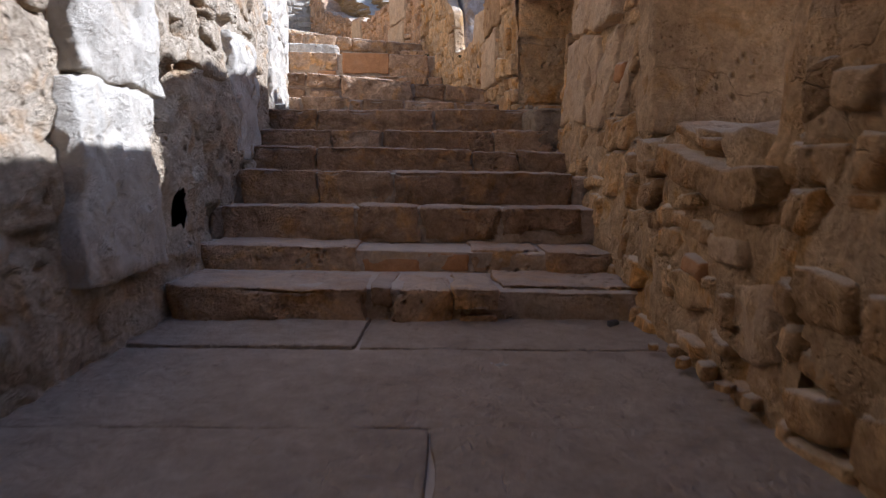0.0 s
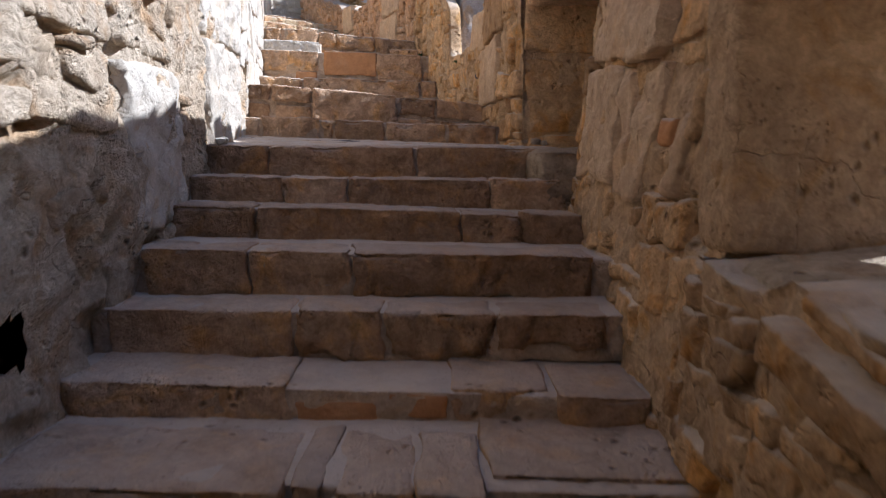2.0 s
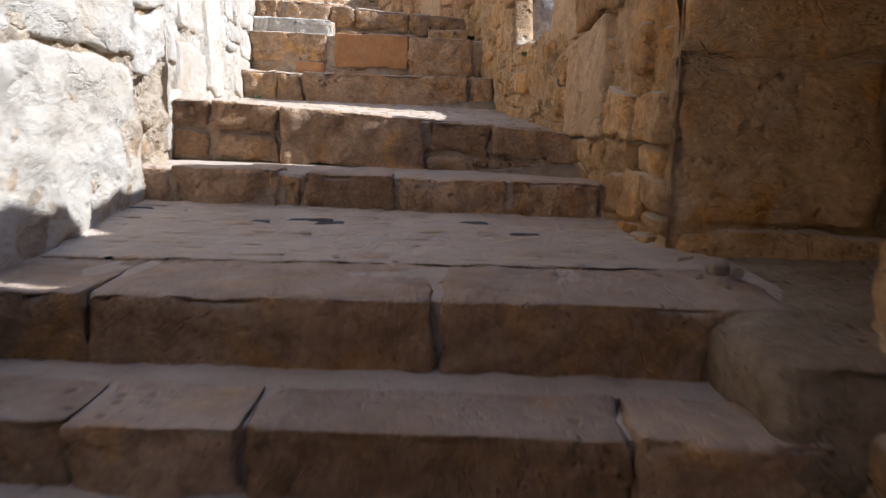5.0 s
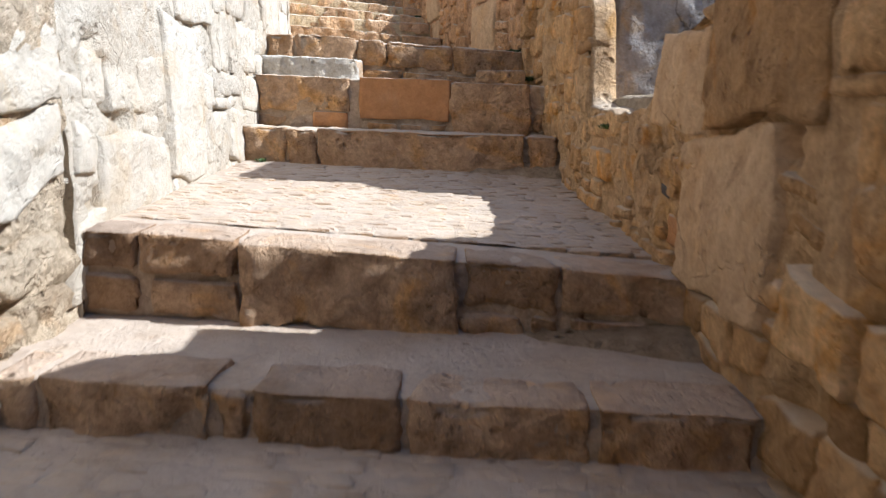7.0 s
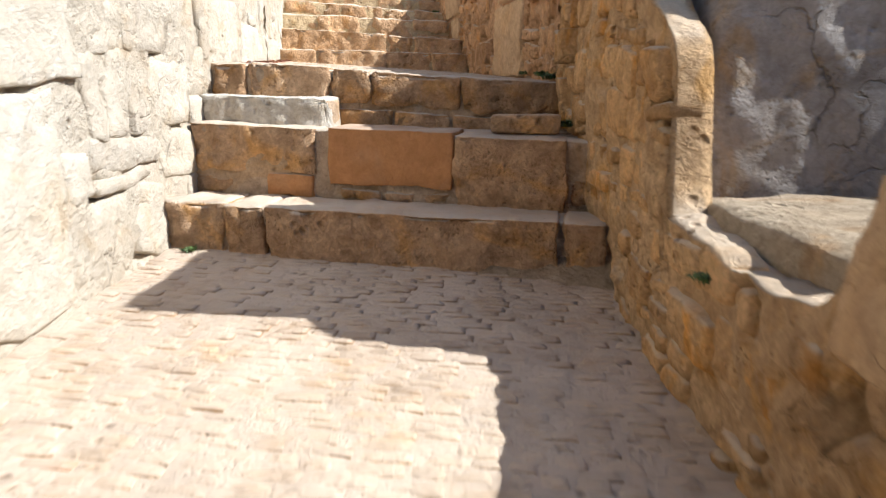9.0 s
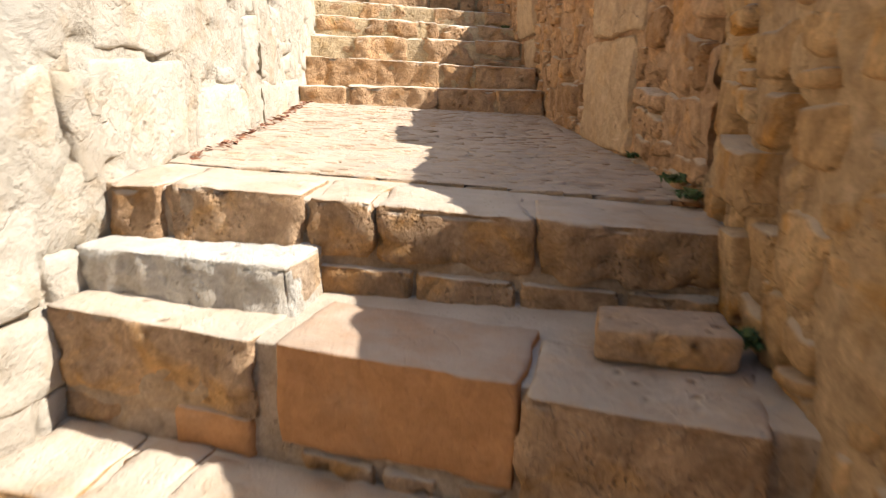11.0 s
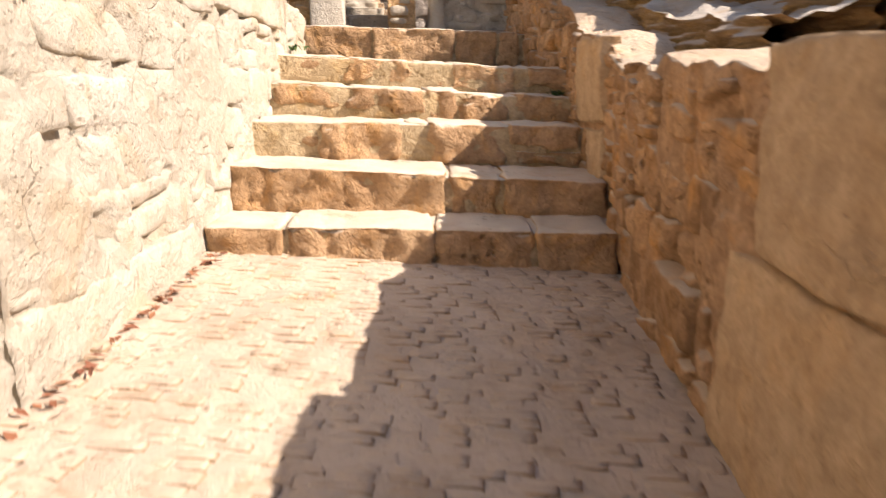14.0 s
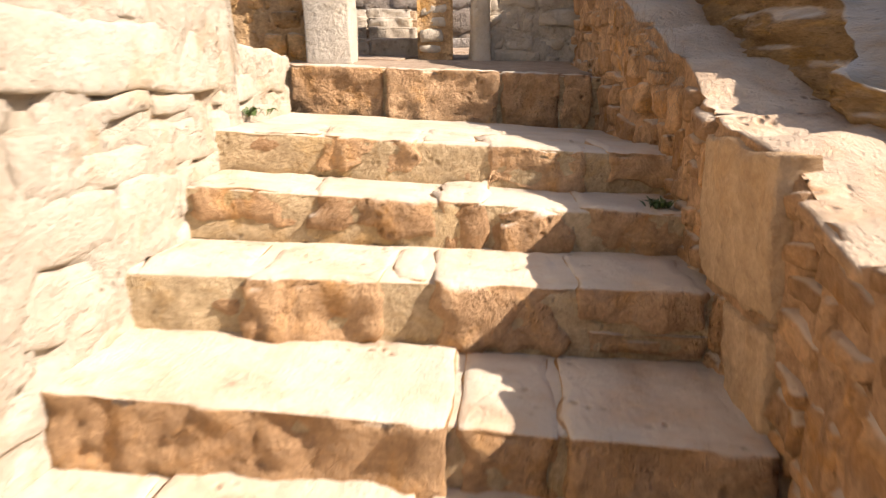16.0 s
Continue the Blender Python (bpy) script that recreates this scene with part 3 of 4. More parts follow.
wall("wall_right_sill", SILL, low, [(1.5, 1.6), (2.75, 1.66)], 1.0, M_OCHRE_MORTAR, M_OCHRE, "low rubble wall under a deep window sill",
     ((0.1, 0.28), (0.06, 0.15)), seed=16, keep=0.82, amp=0.018, fill=1.6, inset=-0.014, proud=(-0.012, 0.022),
     feature=[(1.62, 2.25, 1.485, 1.575, 0.05, None), (1.72, 1.92, 1.30, 1.375, 0.02, M_TAN), (1.95, 2.08, 1.21, 1.28, 0.015, M_ORANGE), (1.6, 1.8, 1.08, 1.27, 0.012, M_TAN)], **RUBBLE)
wall("wall_right_low", RIGHT_C, low, [(2.4, 3.1), (2.98, 3.1), (3.01, 3.7), (4.5, 3.7)], 1.0, M_OCHRE_MORTAR, M_OCHRE,
     "ochre wall of large cracked blocks over rubble", ((0.12, 0.36), (0.08, 0.22)), seed=26, keep=0.8, amp=0.02, fill=1.6, inset=-0.014, proud=(-0.012, 0.02), lean=0.12,
     feature=[(3.63, 4.12, 1.77, 2.2, 0.02, M_TAN), (3.50, 3.62, 1.75, 2.2, 0.02, M_TAN), (3.30, 3.49, 1.74, 2.19, 0.015, M_TAN), (2.72, 3.28, 2.22, 2.8, 0.02, None), (3.30, 4.12, 2.22, 2.95, 0.03, M_TAN),
              (3.02, 3.12, 1.76, 2.0, 0.01, M_TAN), (3.14, 3.24, 1.9, 1.99, 0.01, M_ORANGE)], **RUBBLE)
wall("wall_right_mid", RIGHT_MID, low, [(5.1, 3.45), (5.16, 3.45), (5.18, 3.28), (5.27, 3.28), (5.29, 3.45), (5.8, 3.38), (5.87, 3.28), (5.94, 3.1), (5.99, 2.94), (6.2, 2.93), (6.40, 2.88), (6.46, 2.7), (6.52, 2.64), (7.2, 2.67), (7.25, 3.1), (7.48, 3.27), (7.8, 3.45), (8.3, 3.6), (8.8, 3.7), (9.03, 3.86)],
     0.12, M_OCHRE_MORTAR, M_OCHRE, "ochre rubble wall with a broken gap in its top", ((0.08, 0.26), (0.06, 0.18)), seed=7, keep=0.82, amp=0.014, fill=1.3, inset=-0.010, proud=(-0.010, 0.016),
     feature=[(5.66, 6.2, 2.2, 2.615, 0.012, M_TAN), (5.5, 6.06, 2.63, 3.2, 0.008, None), (6.07, 6.42, 2.63, 2.9, 0.01, M_TAN), (6.29, 6.345, 2.41, 2.465, -0.004, M_DARK), (6.50, 6.555, 2.49, 2.545, -0.004, M_DARK), (6.2, 6.3, 2.27, 2.37, -0.004, M_ORANGE),
              (5.12, 5.3, 2.2, 2.36, 0.02, None), (5.32, 5.55, 2.2, 2.38, 0.03, None), (8.45, 8.72, 3.12, 3.26, 0.05, None)], **RUBBLE)
wall("wall_right_up", RIGHT_UP, low, [(9.03, 3.86), (9.9, 3.9), (10.4, 3.96), (11.7, 3.98), (11.9, 4.01), (12.05, 4.10), (12.42, 4.13), (12.6, 4.17), (12.9, 4.3), (13.3, 4.42), (13.9, 4.66), (14.1, 4.95), (14.8, 5.3)],
     0.5, M_GOLD_MORTAR, M_GOLD, "ochre rubble wall of irregular limestone pieces", ((0.07, 0.27), (0.06, 0.19)), seed=8, keep=0.86, amp=0.014, fill=1.2, inset=-0.014, proud=(-0.010, 0.018),
     feature=[(11.97, 12.42, 3.71, 4.11, 0.015, M_TAN), (11.97, 12.18, 3.4, 3.69, 0.008, M_TAN), (9.86, 10.48, 3.1, 3.585, 0.014, M_TAN), (9.76, 10.36, 3.595, 4.0, 0.018, M_TAN), (10.84, 10.90, 3.87, 3.905, 0.012, M_RED), (10.57, 10.64, 3.75, 3.785, 0.012, M_RED), (11.62, 11.67, 3.735, 3.76, 0.012, M_RED)], **RUBBLE)

# ---- steps ----
STEP_LABEL = "worn limestone step of several uneven blocks"
SIMPLE = [(0.0, 0.3, 0, 1, None, 0.0), (0.3, 0.62, 0, 1, None, 0.0), (0.62, 1.0, 0, 1, None, 0.0)]
step((-0.96, 2.52, 1.16), (0.74, 2.55, 1.085), (1.03, 0.975), 0.36, [(0.0, 0.42, 0, 1, None, 0.02), (0.42, 0.475, 0.45, 1, None, 0.0), (0.425, 0.47, 0.0, 0.42, None, -0.015),
     (0.475, 0.60, 0, 1, None, 0.015), (0.60, 0.70, 0.5, 1, None, 0.03), (0.605, 0.69, 0.0, 0.48, None, 0.0), (0.70, 1.02, 0, 1, None, -0.07)],
     "worn limestone step with a broken block end", back=0.5)
step((-0.98, 2.90, 1.25), (0.74, 2.95, 1.175), (1.14, 1.08), 0.3, [(0.0, 0.38, 0.1, 1, None, 0.0), (0.38, 0.53, 0.1, 0.75, M_ORANGE, -0.02), (0.54, 0.65, 0.35, 0.9, M_ORANGE, -0.03),
     (0.65, 0.83, 0, 1, None, -0.03), (0.83, 1.0, 0, 1, None, 0.0)], "eroded limestone step with small orange filler stones", back=0.5, amp=0.02)
step((-0.98, 3.18, 1.40), (0.69, 3.25, 1.35), (1.29, 1.225), 0.2, [(0.0, 0.36, 0, 1, None, 0.0), (0.365, 0.54, 0, 1, None, 0.0), (0.545, 0.76, 0, 1, None, 0.0), (0.76, 1.0, 0.15, 1, None, 0.0)], STEP_LABEL, back=0.45)
step((-0.96, 3.43, 1.56), (0.71, 3.53, 1.495), (1.44, 1.36), 0.22, [(0.0, 0.22, 0, 1, None, 0.0), (0.22, 0.44, 0, 1, None, -0.01), (0.44, 0.99, 0, 1, None, 0.0)], STEP_LABEL, back=0.5)
step((-1.0, 3.78, 1.685), (0.71, 3.93, 1.61), (1.56, 1.47), 0.2, [(0.0, 0.20, 0, 1, None, 0.0), (0.20, 0.70, 0, 1, None, 0.0), (0.70, 0.85, 0, 1, None, 0.0), (0.85, 1.0, 0, 1, None, 0.0)], STEP_LABEL, back=0.5)
step((-1.05, 4.10, 1.785), (0.69, 4.22, 1.745), (1.68, 1.605), 0.2, [(0.0, 0.25, 0, 1, None, 0.0), (0.25, 0.42, 0, 1, None, 0.0), (0.42, 0.80, 0, 1, None, 0.0), (0.80, 1.0, 0, 1, None, 0.0)], STEP_LABEL, back=0.5)
step((-1.08, 4.40, 1.925), (0.72, 4.52, 1.90), (1.82, 1.75), 0.36, [(0.0, 0.18, 0, 1, None, 0.0), (0.18, 0.585, 0, 1, None, 0.0), (0.59, 1.0, 0, 1, None, 0.01)],
     "limestone step with two broad nosing slabs", back=1.2)
step((-1.19, 5.40, 2.11), (0.50, 5.615, 2.042), (1.985, 1.905), 0.18, [(0.0, 0.07, 0, 1, None, 0.0), (0.075, 0.30, 0, 1, None, 0.0), (0.30, 0.345, 0, 0.9, None, -0.02), (0.345, 0.54, 0, 1, None, 0.0),
     (0.545, 0.78, 0, 1, None, 0.0), (0.785, 0.99, 0, 1, None, 0.0)], STEP_LABEL, back=0.6)
step((-1.27, 5.84, 2.355), (0.42, 6.12, 2.215), (2.16, 2.07), 0.2, [(0.0, 0.09, 0.5, 1, None, 0.0), (0.0, 0.09, 0.0, 0.48, None, -0.01), (0.10, 0.26, 0.5, 1, None, 0.0), (0.11, 0.26, 0.0, 0.48, None, 0.0),
     (0.265, 0.62, 0, 1, None, 0.02), (0.625, 0.78, 0.4, 1, None, 0.0), (0.63, 0.73, 0.0, 0.38, None, 0.0), (0.735, 0.79, 0.0, 0.38, None, 0.0), (0.785, 1.0, 0.4, 1, None, 0.0), (0.80, 1.0, 0.0, 0.38, None, 0.0)],
     "tall limestone step built of two uneven courses", back=2.0)
step((-1.72, 7.77, 2.595), (0.04, 7.85, 2.54), (2.40, 2.33), 0.3, [(0.0, 0.15, 0, 1, None, 0.0), (0.15, 0.245, 0.05, 1, None, 0.0), (0.25, 0.9, 0, 1, None, 0.03), (0.905, 1.0, 0, 1, None, 0.02)], STEP_LABEL, back=0.5)
step((-1.76, 8.05, 2.895), (-0.02, 8.08, 2.82), (2.63, 2.56), 0.3, [(0.0, 0.34, 0.3, 1, None, -0.01), (0.0, 0.2, 0.0, 0.28, None, -0.02), (0.2, 0.33, 0.0, 0.36, M_ORANGE, -0.01), (0.365, 0.675, 0.22, 1, M_ORANGE, 0.0),
     (0.40, 0.5, 0.0, 0.2, None, -0.01), (0.505, 0.58, 0.0, 0.2, None, -0.01), (0.585, 0.67, 0.0, 0.2, None, -0.01), (0.68, 0.94, 0, 1, None, 0.03), (0.945, 1.0, 0.1, 0.9, None, -0.02)],
     "tall limestone step with a sawn orange block", back=0.95)
step((-1.77, 8.18, 3.01), (-1.17, 8.24, 2.99), (2.90, 2.86), 0.3, [(0.0, 1.0, 0, 1, M_WHITE, 0.0)], "half-width step of one bleached white block", back=0.3, over=-0.01)
step((-1.78, 8.30, 3.165), (-0.13, 8.66, 3.04), (2.87, 2.78), 0.3, [(0.0, 0.10, 0.35, 1, None, 0.0), (0.105, 0.33, 0.35, 1, None, 0.0), (0.335, 0.44, 0.5, 1, None, -0.01), (0.44, 0.68, 0.5, 1, None, 0.0), (0.685, 0.99, 0.5, 1, None, 0.0),
     (0.335, 0.5, 0.0, 0.48, None, 0.0), (0.505, 0.66, 0.0, 0.48, None, 0.0), (0.665, 0.82, 0.0, 0.48, None, 0.0), (0.825, 0.98, 0.0, 0.48, None, 0.0)],
     "limestone step with a smooth nosing slab above two courses", back=0.6)
step((-2.69, 10.87, 3.385), (-1.17, 11.55, 3.33), (3.27, 3.155), 0.4, [(0.0, 0.19, 0, 1, None, 0.0), (0.195, 0.55, 0, 1, None, 0.0), (0.555, 0.8, 0, 1, None, 0.0), (0.80, 1.0, 0, 1, None, 0.0)], STEP_LABEL, back=0.55, mat_=M_LUMP, core_mat=M_LUMP_CORE)
step((-2.82, 11.18, 3.575), (-1.27, 11.87, 3.48), (3.45, 3.32), 0.45, [(0.0, 0.57, 0, 1, None, 0.0), (0.575, 0.72, 0, 1, None, 0.0), (0.72, 1.0, 0, 1, None, 0.0)], STEP_LABEL, back=0.6, mat_=M_LUMP, core_mat=M_LUMP_CORE)
step((-2.95, 11.56, 3.754), (-1.5, 12.30, 3.69), (3.60, 3.52), 0.36, [(0.0, 0.2, 0, 1, None, 0.0), (0.2, 0.45, 0, 1, None, 0.03), (0.45, 0.52, 0, 1, None, 0.0), (0.52, 0.76, 0, 1, None, 0.02), (0.77, 1.0, 0.45, 1, None, 0.02), (0.78, 1.0, 0.0, 0.43, None, 0.02)],
     "eroded step of rough limestone lumps", back=0.5, amp=0.03, flush=0.004, wobble=0.03, edge=(0.02, 0.045), mat_=M_LUMP, core_mat=M_LUMP_CORE)
step((-3.12, 11.90, 3.93), (-1.62, 12.69, 3.82), (3.79, 3.71), 0.36, [(0.0, 0.24, 0.3, 1, None, 0.0), (0.24, 0.5, 0.2, 1, None, 0.02), (0.5, 0.6, 0, 1, None, 0.02), (0.61, 0.76, 0, 0.9, None, 0.03), (0.77, 1.0, 0, 1, None, 0.0)],
     "eroded step of rough limestone lumps", back=0.5, amp=0.03, flush=0.004, wobble=0.03, edge=(0.02, 0.045), mat_=M_LUMP, core_mat=M_LUMP_CORE)
step((-3.28, 12.21, 4.085), (-1.72, 13.03, 3.97), (3.96, 3.85), 0.4, [(0.0, 0.22, 0.2, 1, None, 0.0), (0.22, 0.44, 0.1, 1, None, 0.02), (0.44, 0.56, 0, 1, None, 0.0), (0.57, 0.80, 0, 1, None, 0.03), (0.82, 1.0, 0.1, 1, None, 0.02)],
     "eroded step of rough limestone lumps", back=1.1, amp=0.03, flush=0.004, wobble=0.03, edge=(0.02, 0.045), mat_=M_LUMP, core_mat=M_LUMP_CORE)
step((-3.86, 13.29, 4.32), (-2.3, 14.02, 4.245), (4.0, 3.86), 0.35, [(0.0, 0.305, 0, 1, None, 0.0), (0.31, 0.665, 0, 1, None, 0.02), (0.67, 0.86, 0, 1, None, 0.0), (0.865, 0.95, 0, 1, None, 0.0)],
     "top step of large squared limestone blocks", back=1.6, mat_=M_LUMP, core_mat=M_LUMP_CORE)

# ---- ground ----
gv, gf = [], []
reach = [-600, -200, -80, -40, -20] + [-14 + 0.5 * k for k in range(57)] + [20, 40, 80, 200, 600]
for x in reach:
    for y in reach:
        gv.append((x, y + 6, lerp_table(FLOOR_LINE, y + 6) - (0.85 if -5.0 < x < 0.6 and 4.6 < y < 9.0 else 0.25) + 0.05 * noise.noise(Vector((x, y, 0)))))
GN = len(reach)
for i in range(GN - 1):
    for j in range(GN - 1):
        k = i * GN + j
        gf.append((k, k + GN, k + GN + 1, k + 1))
tagged(mesh_object("ground", gv, gf, M_EARTH), "dry stony earth under and around the stair", "ground", kind="structure")


def paving(name, A, B, C, D, rows, label, seed, mat, gap=0.012, thick=0.08, piece="paving_slab"):
    """A floor of slabs between the corners A, B (near left, right) and C, D (far left, right); rows: (depth share, joints)."""
    A, B, C, D = map(Vector, (A, B, C, D))
    rng = random.Random(seed)

    def on(u, v):
        return (A * (1 - u) + B * u) * (1 - v) + (C * (1 - u) + D * u) * v
    nu, nv = 24, 24
    verts = [tuple(on(i / nu, j / nv) - Vector((0, 0, 0.012 + 0.006 * noise.noise(Vector((i, j, seed)))))) for j in range(nv + 1) for i in range(nu + 1)]
    faces = [(j * (nu + 1) + i, j * (nu + 1) + i + 1, (j + 1) * (nu + 1) + i + 1, (j + 1) * (nu + 1) + i) for j in range(nv) for i in range(nu)]
    bed = tagged(mesh_object(name, verts, faces, M_STEP_CORE), label, "paving", kind="structure")
    W, H = ((B - A).length + (D - C).length) / 2, ((C - A).length + (D - B).length) / 2
    v0 = 0.0
    k = 0
    for share, joints in rows:
        v1 = v0 + share
        us = [0.0, *joints, 1.0]
        for u0, u1 in zip(us, us[1:]):
            hx, hy, hz = (u1 - u0) * W / 2 - gap / 2, (v1 - v0) * H / 2 - gap / 2, thick / 2
            um, vm = (u0 + u1) / 2, (v0 + v1) / 2
            dz = rng.uniform(-0.006, 0.006)

            def put(p, um=um, vm=vm, dz=dz, hz=hz):
                q = on(um + p.x / W, vm + p.y / H)
                return (q.x, q.y, q.z + p.z - hz + dz)
            v, f = block_mesh(hx, hy, hz, 0.012, 0.06, 0.007, seed * 13 + k, put, skip=("bottom",), wobble=0.012)
            mesh_object(piece, v, f, mat, bed)
            k += 1
        v0 = v1
    return bed


paving("floor_low", (-1.05, -3.2, 0.93), (0.9, -3.2, 0.93), (-1.0, 2.6, 1.03), (0.8, 2.6, 0.975),
       [(0.138, [0.4]), (0.138, [0.6]), (0.138, [0.3]), (0.138, [0.5]), (0.138, [0.35, 0.7]), (0.1345, [0.55]), (0.105, []), (0.0705, [0.42])],
       "worn limestone slab floor with dusty joints", 21, M_FLOOR, gap=0.005)

# ---- closing walls behind the camera ----
def plain_wall(name, x0, x1, y0, y1, z0, z1, mat, label):
    hx, hy, hz = (x1 - x0) / 2, (y1 - y0) / 2, (z1 - z0) / 2
    c = Vector(((x0 + x1) / 2, (y0 + y1) / 2, (z0 + z1) / 2))
    v, f = block_mesh(hx, hy, hz, 0.05, 0.2, 0.02, hash((x0, y0)) % 50, lambda p: tuple(c + p), skip=())
    return tagged(mesh_object(name, v, f, mat), label, "wall", kind="structure")


plain_wall("wall_south", -1.7, 1.9, -3.9, -3.2, 0.6, 4.6, M_OCHRE_MORTAR, "plain rubble wall closing the foot of the stair")
# Unseen slab added to keep sky light off the foot of the stair.
plain_wall("ceiling", -1.1, 1.7, -3.9, 0.4, 3.12, 3.42, M_OCHRE_MORTAR, "unseen rough slab blocking sky light over the stair foot")


# ---- doorway in the right wall ----
RECESS = Course([(0.58, 5.07), (1.2, 5.03), (3.2, 4.98)], 1)
wall("wall_recess", RECESS, [(4.9, 1.6), (5.3, 1.6)], [(4.9, 3.2), (5.3, 3.2)], 0.4, M_OCHRE_MORTAR, M_OCHRE, "shaded wall of large smooth blocks inside the doorway",
     ((0.5, 0.9), (0.28, 0.5)), seed=41, amp=0.008, proud=(0.0, 0.012))
plain_wall("wall_recess_near", 1.7, 3.2, 4.0, 4.42, 1.4, 3.2, M_OCHRE_MORTAR, "dark rubble wall inside the doorway")
plain_wall("wall_recess_back", 3.1, 3.4, 4.2, 5.3, 1.5, 3.2, M_OCHRE_MORTAR, "dark rubble wall at the back of the doorway")


def rock(name, c, half, r, amp, mat, label, seed, gap=0.06, turn=0.0, kind="", category="stone", group="", wobble=0.02, tilt=(0.0, 0.0), parent=None):
    m = pose(c[0], c[1], c[2], tilt[0], tilt[1], turn)
    v, f = block_mesh(half[0], half[1], half[2], r, gap, amp, seed, lambda p: tuple(m @ p), skip=(), wobble=wobble)
    ob = mesh_object(name, v, f, mat, parent)
    return tagged(ob, label, category, group, kind) if label else ob


rock("lintel", (1.9, 4.42, 3.12), (1.25, 0.3, 0.4), 0.06, 0.03, M_OCHRE_MORTAR, "rough masonry lintel over the dark doorway", 61, 0.08, kind="structure", category="lintel")
rock("lintel", (1.9, 5.0, 3.08), (1.3, 0.24, 0.4), 0.06, 0.03, M_OCHRE_MORTAR, "rough masonry lintel over the dark doorway", 62, 0.08, kind="structure", category="lintel")
rock("lintel", (1.9, 4.72, 2.92), (1.28, 0.22, 0.16), 0.05, 0.03, M_OCHRE_MORTAR, "rough masonry lintel over the dark doorway", 63, 0.08, kind="structure", category="lintel")
rock("sill_rubble", (1.24, 2.13, 1.575), (0.44, 0.52, 0.1), 0.06, 0.012, M_ROUGH, "crumbled pale stone on the window sill", 67, 0.03, kind="structure", category="rubble", tilt=(2, -6))
rock("sill_jamb", (1.14, 1.46, 2.05), (0.38, 0.2, 0.56), 0.06, 0.03, M_OCHRE, "rough inner jamb of the window", 66, 0.05, kind="structure", category="jamb")
rock("sill_block", (1.33, 2.735, 2.28), (0.54, 0.1, 0.64), 0.03, 0.006, M_OCHRE_MORTAR, "smooth dark block beside the window sill", 68, 0.05, kind="structure", category="jamb")
rock("lintel", (1.3, 2.08, 2.70), (0.58, 0.74, 0.36), 0.06, 0.03, M_OCHRE_MORTAR, "heavy rough lintel above the window sill", 64, 0.08, kind="structure", category="lintel")
rock("doorway_floor", (1.9, 4.72, 1.79), (1.35, 0.5, 0.14), 0.05, 0.03, M_EARTH, "trodden earth and rubble in the doorway", 65, 0.07, kind="structure", category="ground", tilt=(0, -2))

# ---- ground behind the right wall, and ruins beyond ----
BLUE_WALL = Course([(2.1, 5.2), (1.7, 7.2), (1.3, 9.2)], -1)
wall("wall_beyond", BLUE_WALL, [(5.0, 2.0), (9.3, 2.6)], [(5.0, 3.55), (7.0, 3.55), (9.3, 3.8)], 0.4, M_BLUE, M_BLUE, "grey plastered ruin wall standing in open shade",
     ((0.3, 0.7), (0.2, 0.4)), seed=42, keep=0.35, amp=0.008, proud=(-0.02, 0.005))
rock("notch_rubble", (0.60, 7.02, 2.64), (0.3, 0.4, 0.09), 0.05, 0.022, M_ROUGH, "crumbled pale stone in the gap of the wall", 111, 0.03, 12, "structure", "rubble", wobble=0.03)
rock("notch_rubble", (0.54, 7.8, 3.1), (0.34, 0.34, 0.75), 0.05, 0.012, M_BLUE, "grey-brown masonry behind the gap of the wall", 112, 0.03, 12, "structure", "rubble", wobble=0.04)
# Hidden block added behind the wall joint to stop sun leaking through.
rock("wall_back", (0.07, 9.0, 3.12), (0.15, 0.26, 0.6), 0.04, 0.02, M_OCHRE_MORTAR, "unseen block stopping sun at the stair wall joint", 130, 0.06, 17, "structure", "wall")
wall("wall_beyond_end", Course([(0.12, 8.62), (1.9, 8.45)], 1), [(0, 2.2), (30, 2.2)], [(0, 3.72), (30, 3.72)], 0.25, M_BLUE, M_BLUE, "grey plastered ruin wall standing in open shade",
     ((0.3, 0.7), (0.2, 0.4)), seed=44, keep=0.5, amp=0.012, proud=(-0.025, 0.008), gap=0.06)
RUIN = Course([(3.6, 9.5), (2.4, 12.5), (1.6, 16.0), (0.6, 19.0)], -1)
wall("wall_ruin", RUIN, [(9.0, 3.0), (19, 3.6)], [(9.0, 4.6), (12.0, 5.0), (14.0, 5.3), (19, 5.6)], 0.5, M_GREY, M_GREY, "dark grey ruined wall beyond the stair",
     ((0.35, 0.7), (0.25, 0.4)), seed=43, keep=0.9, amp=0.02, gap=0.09)
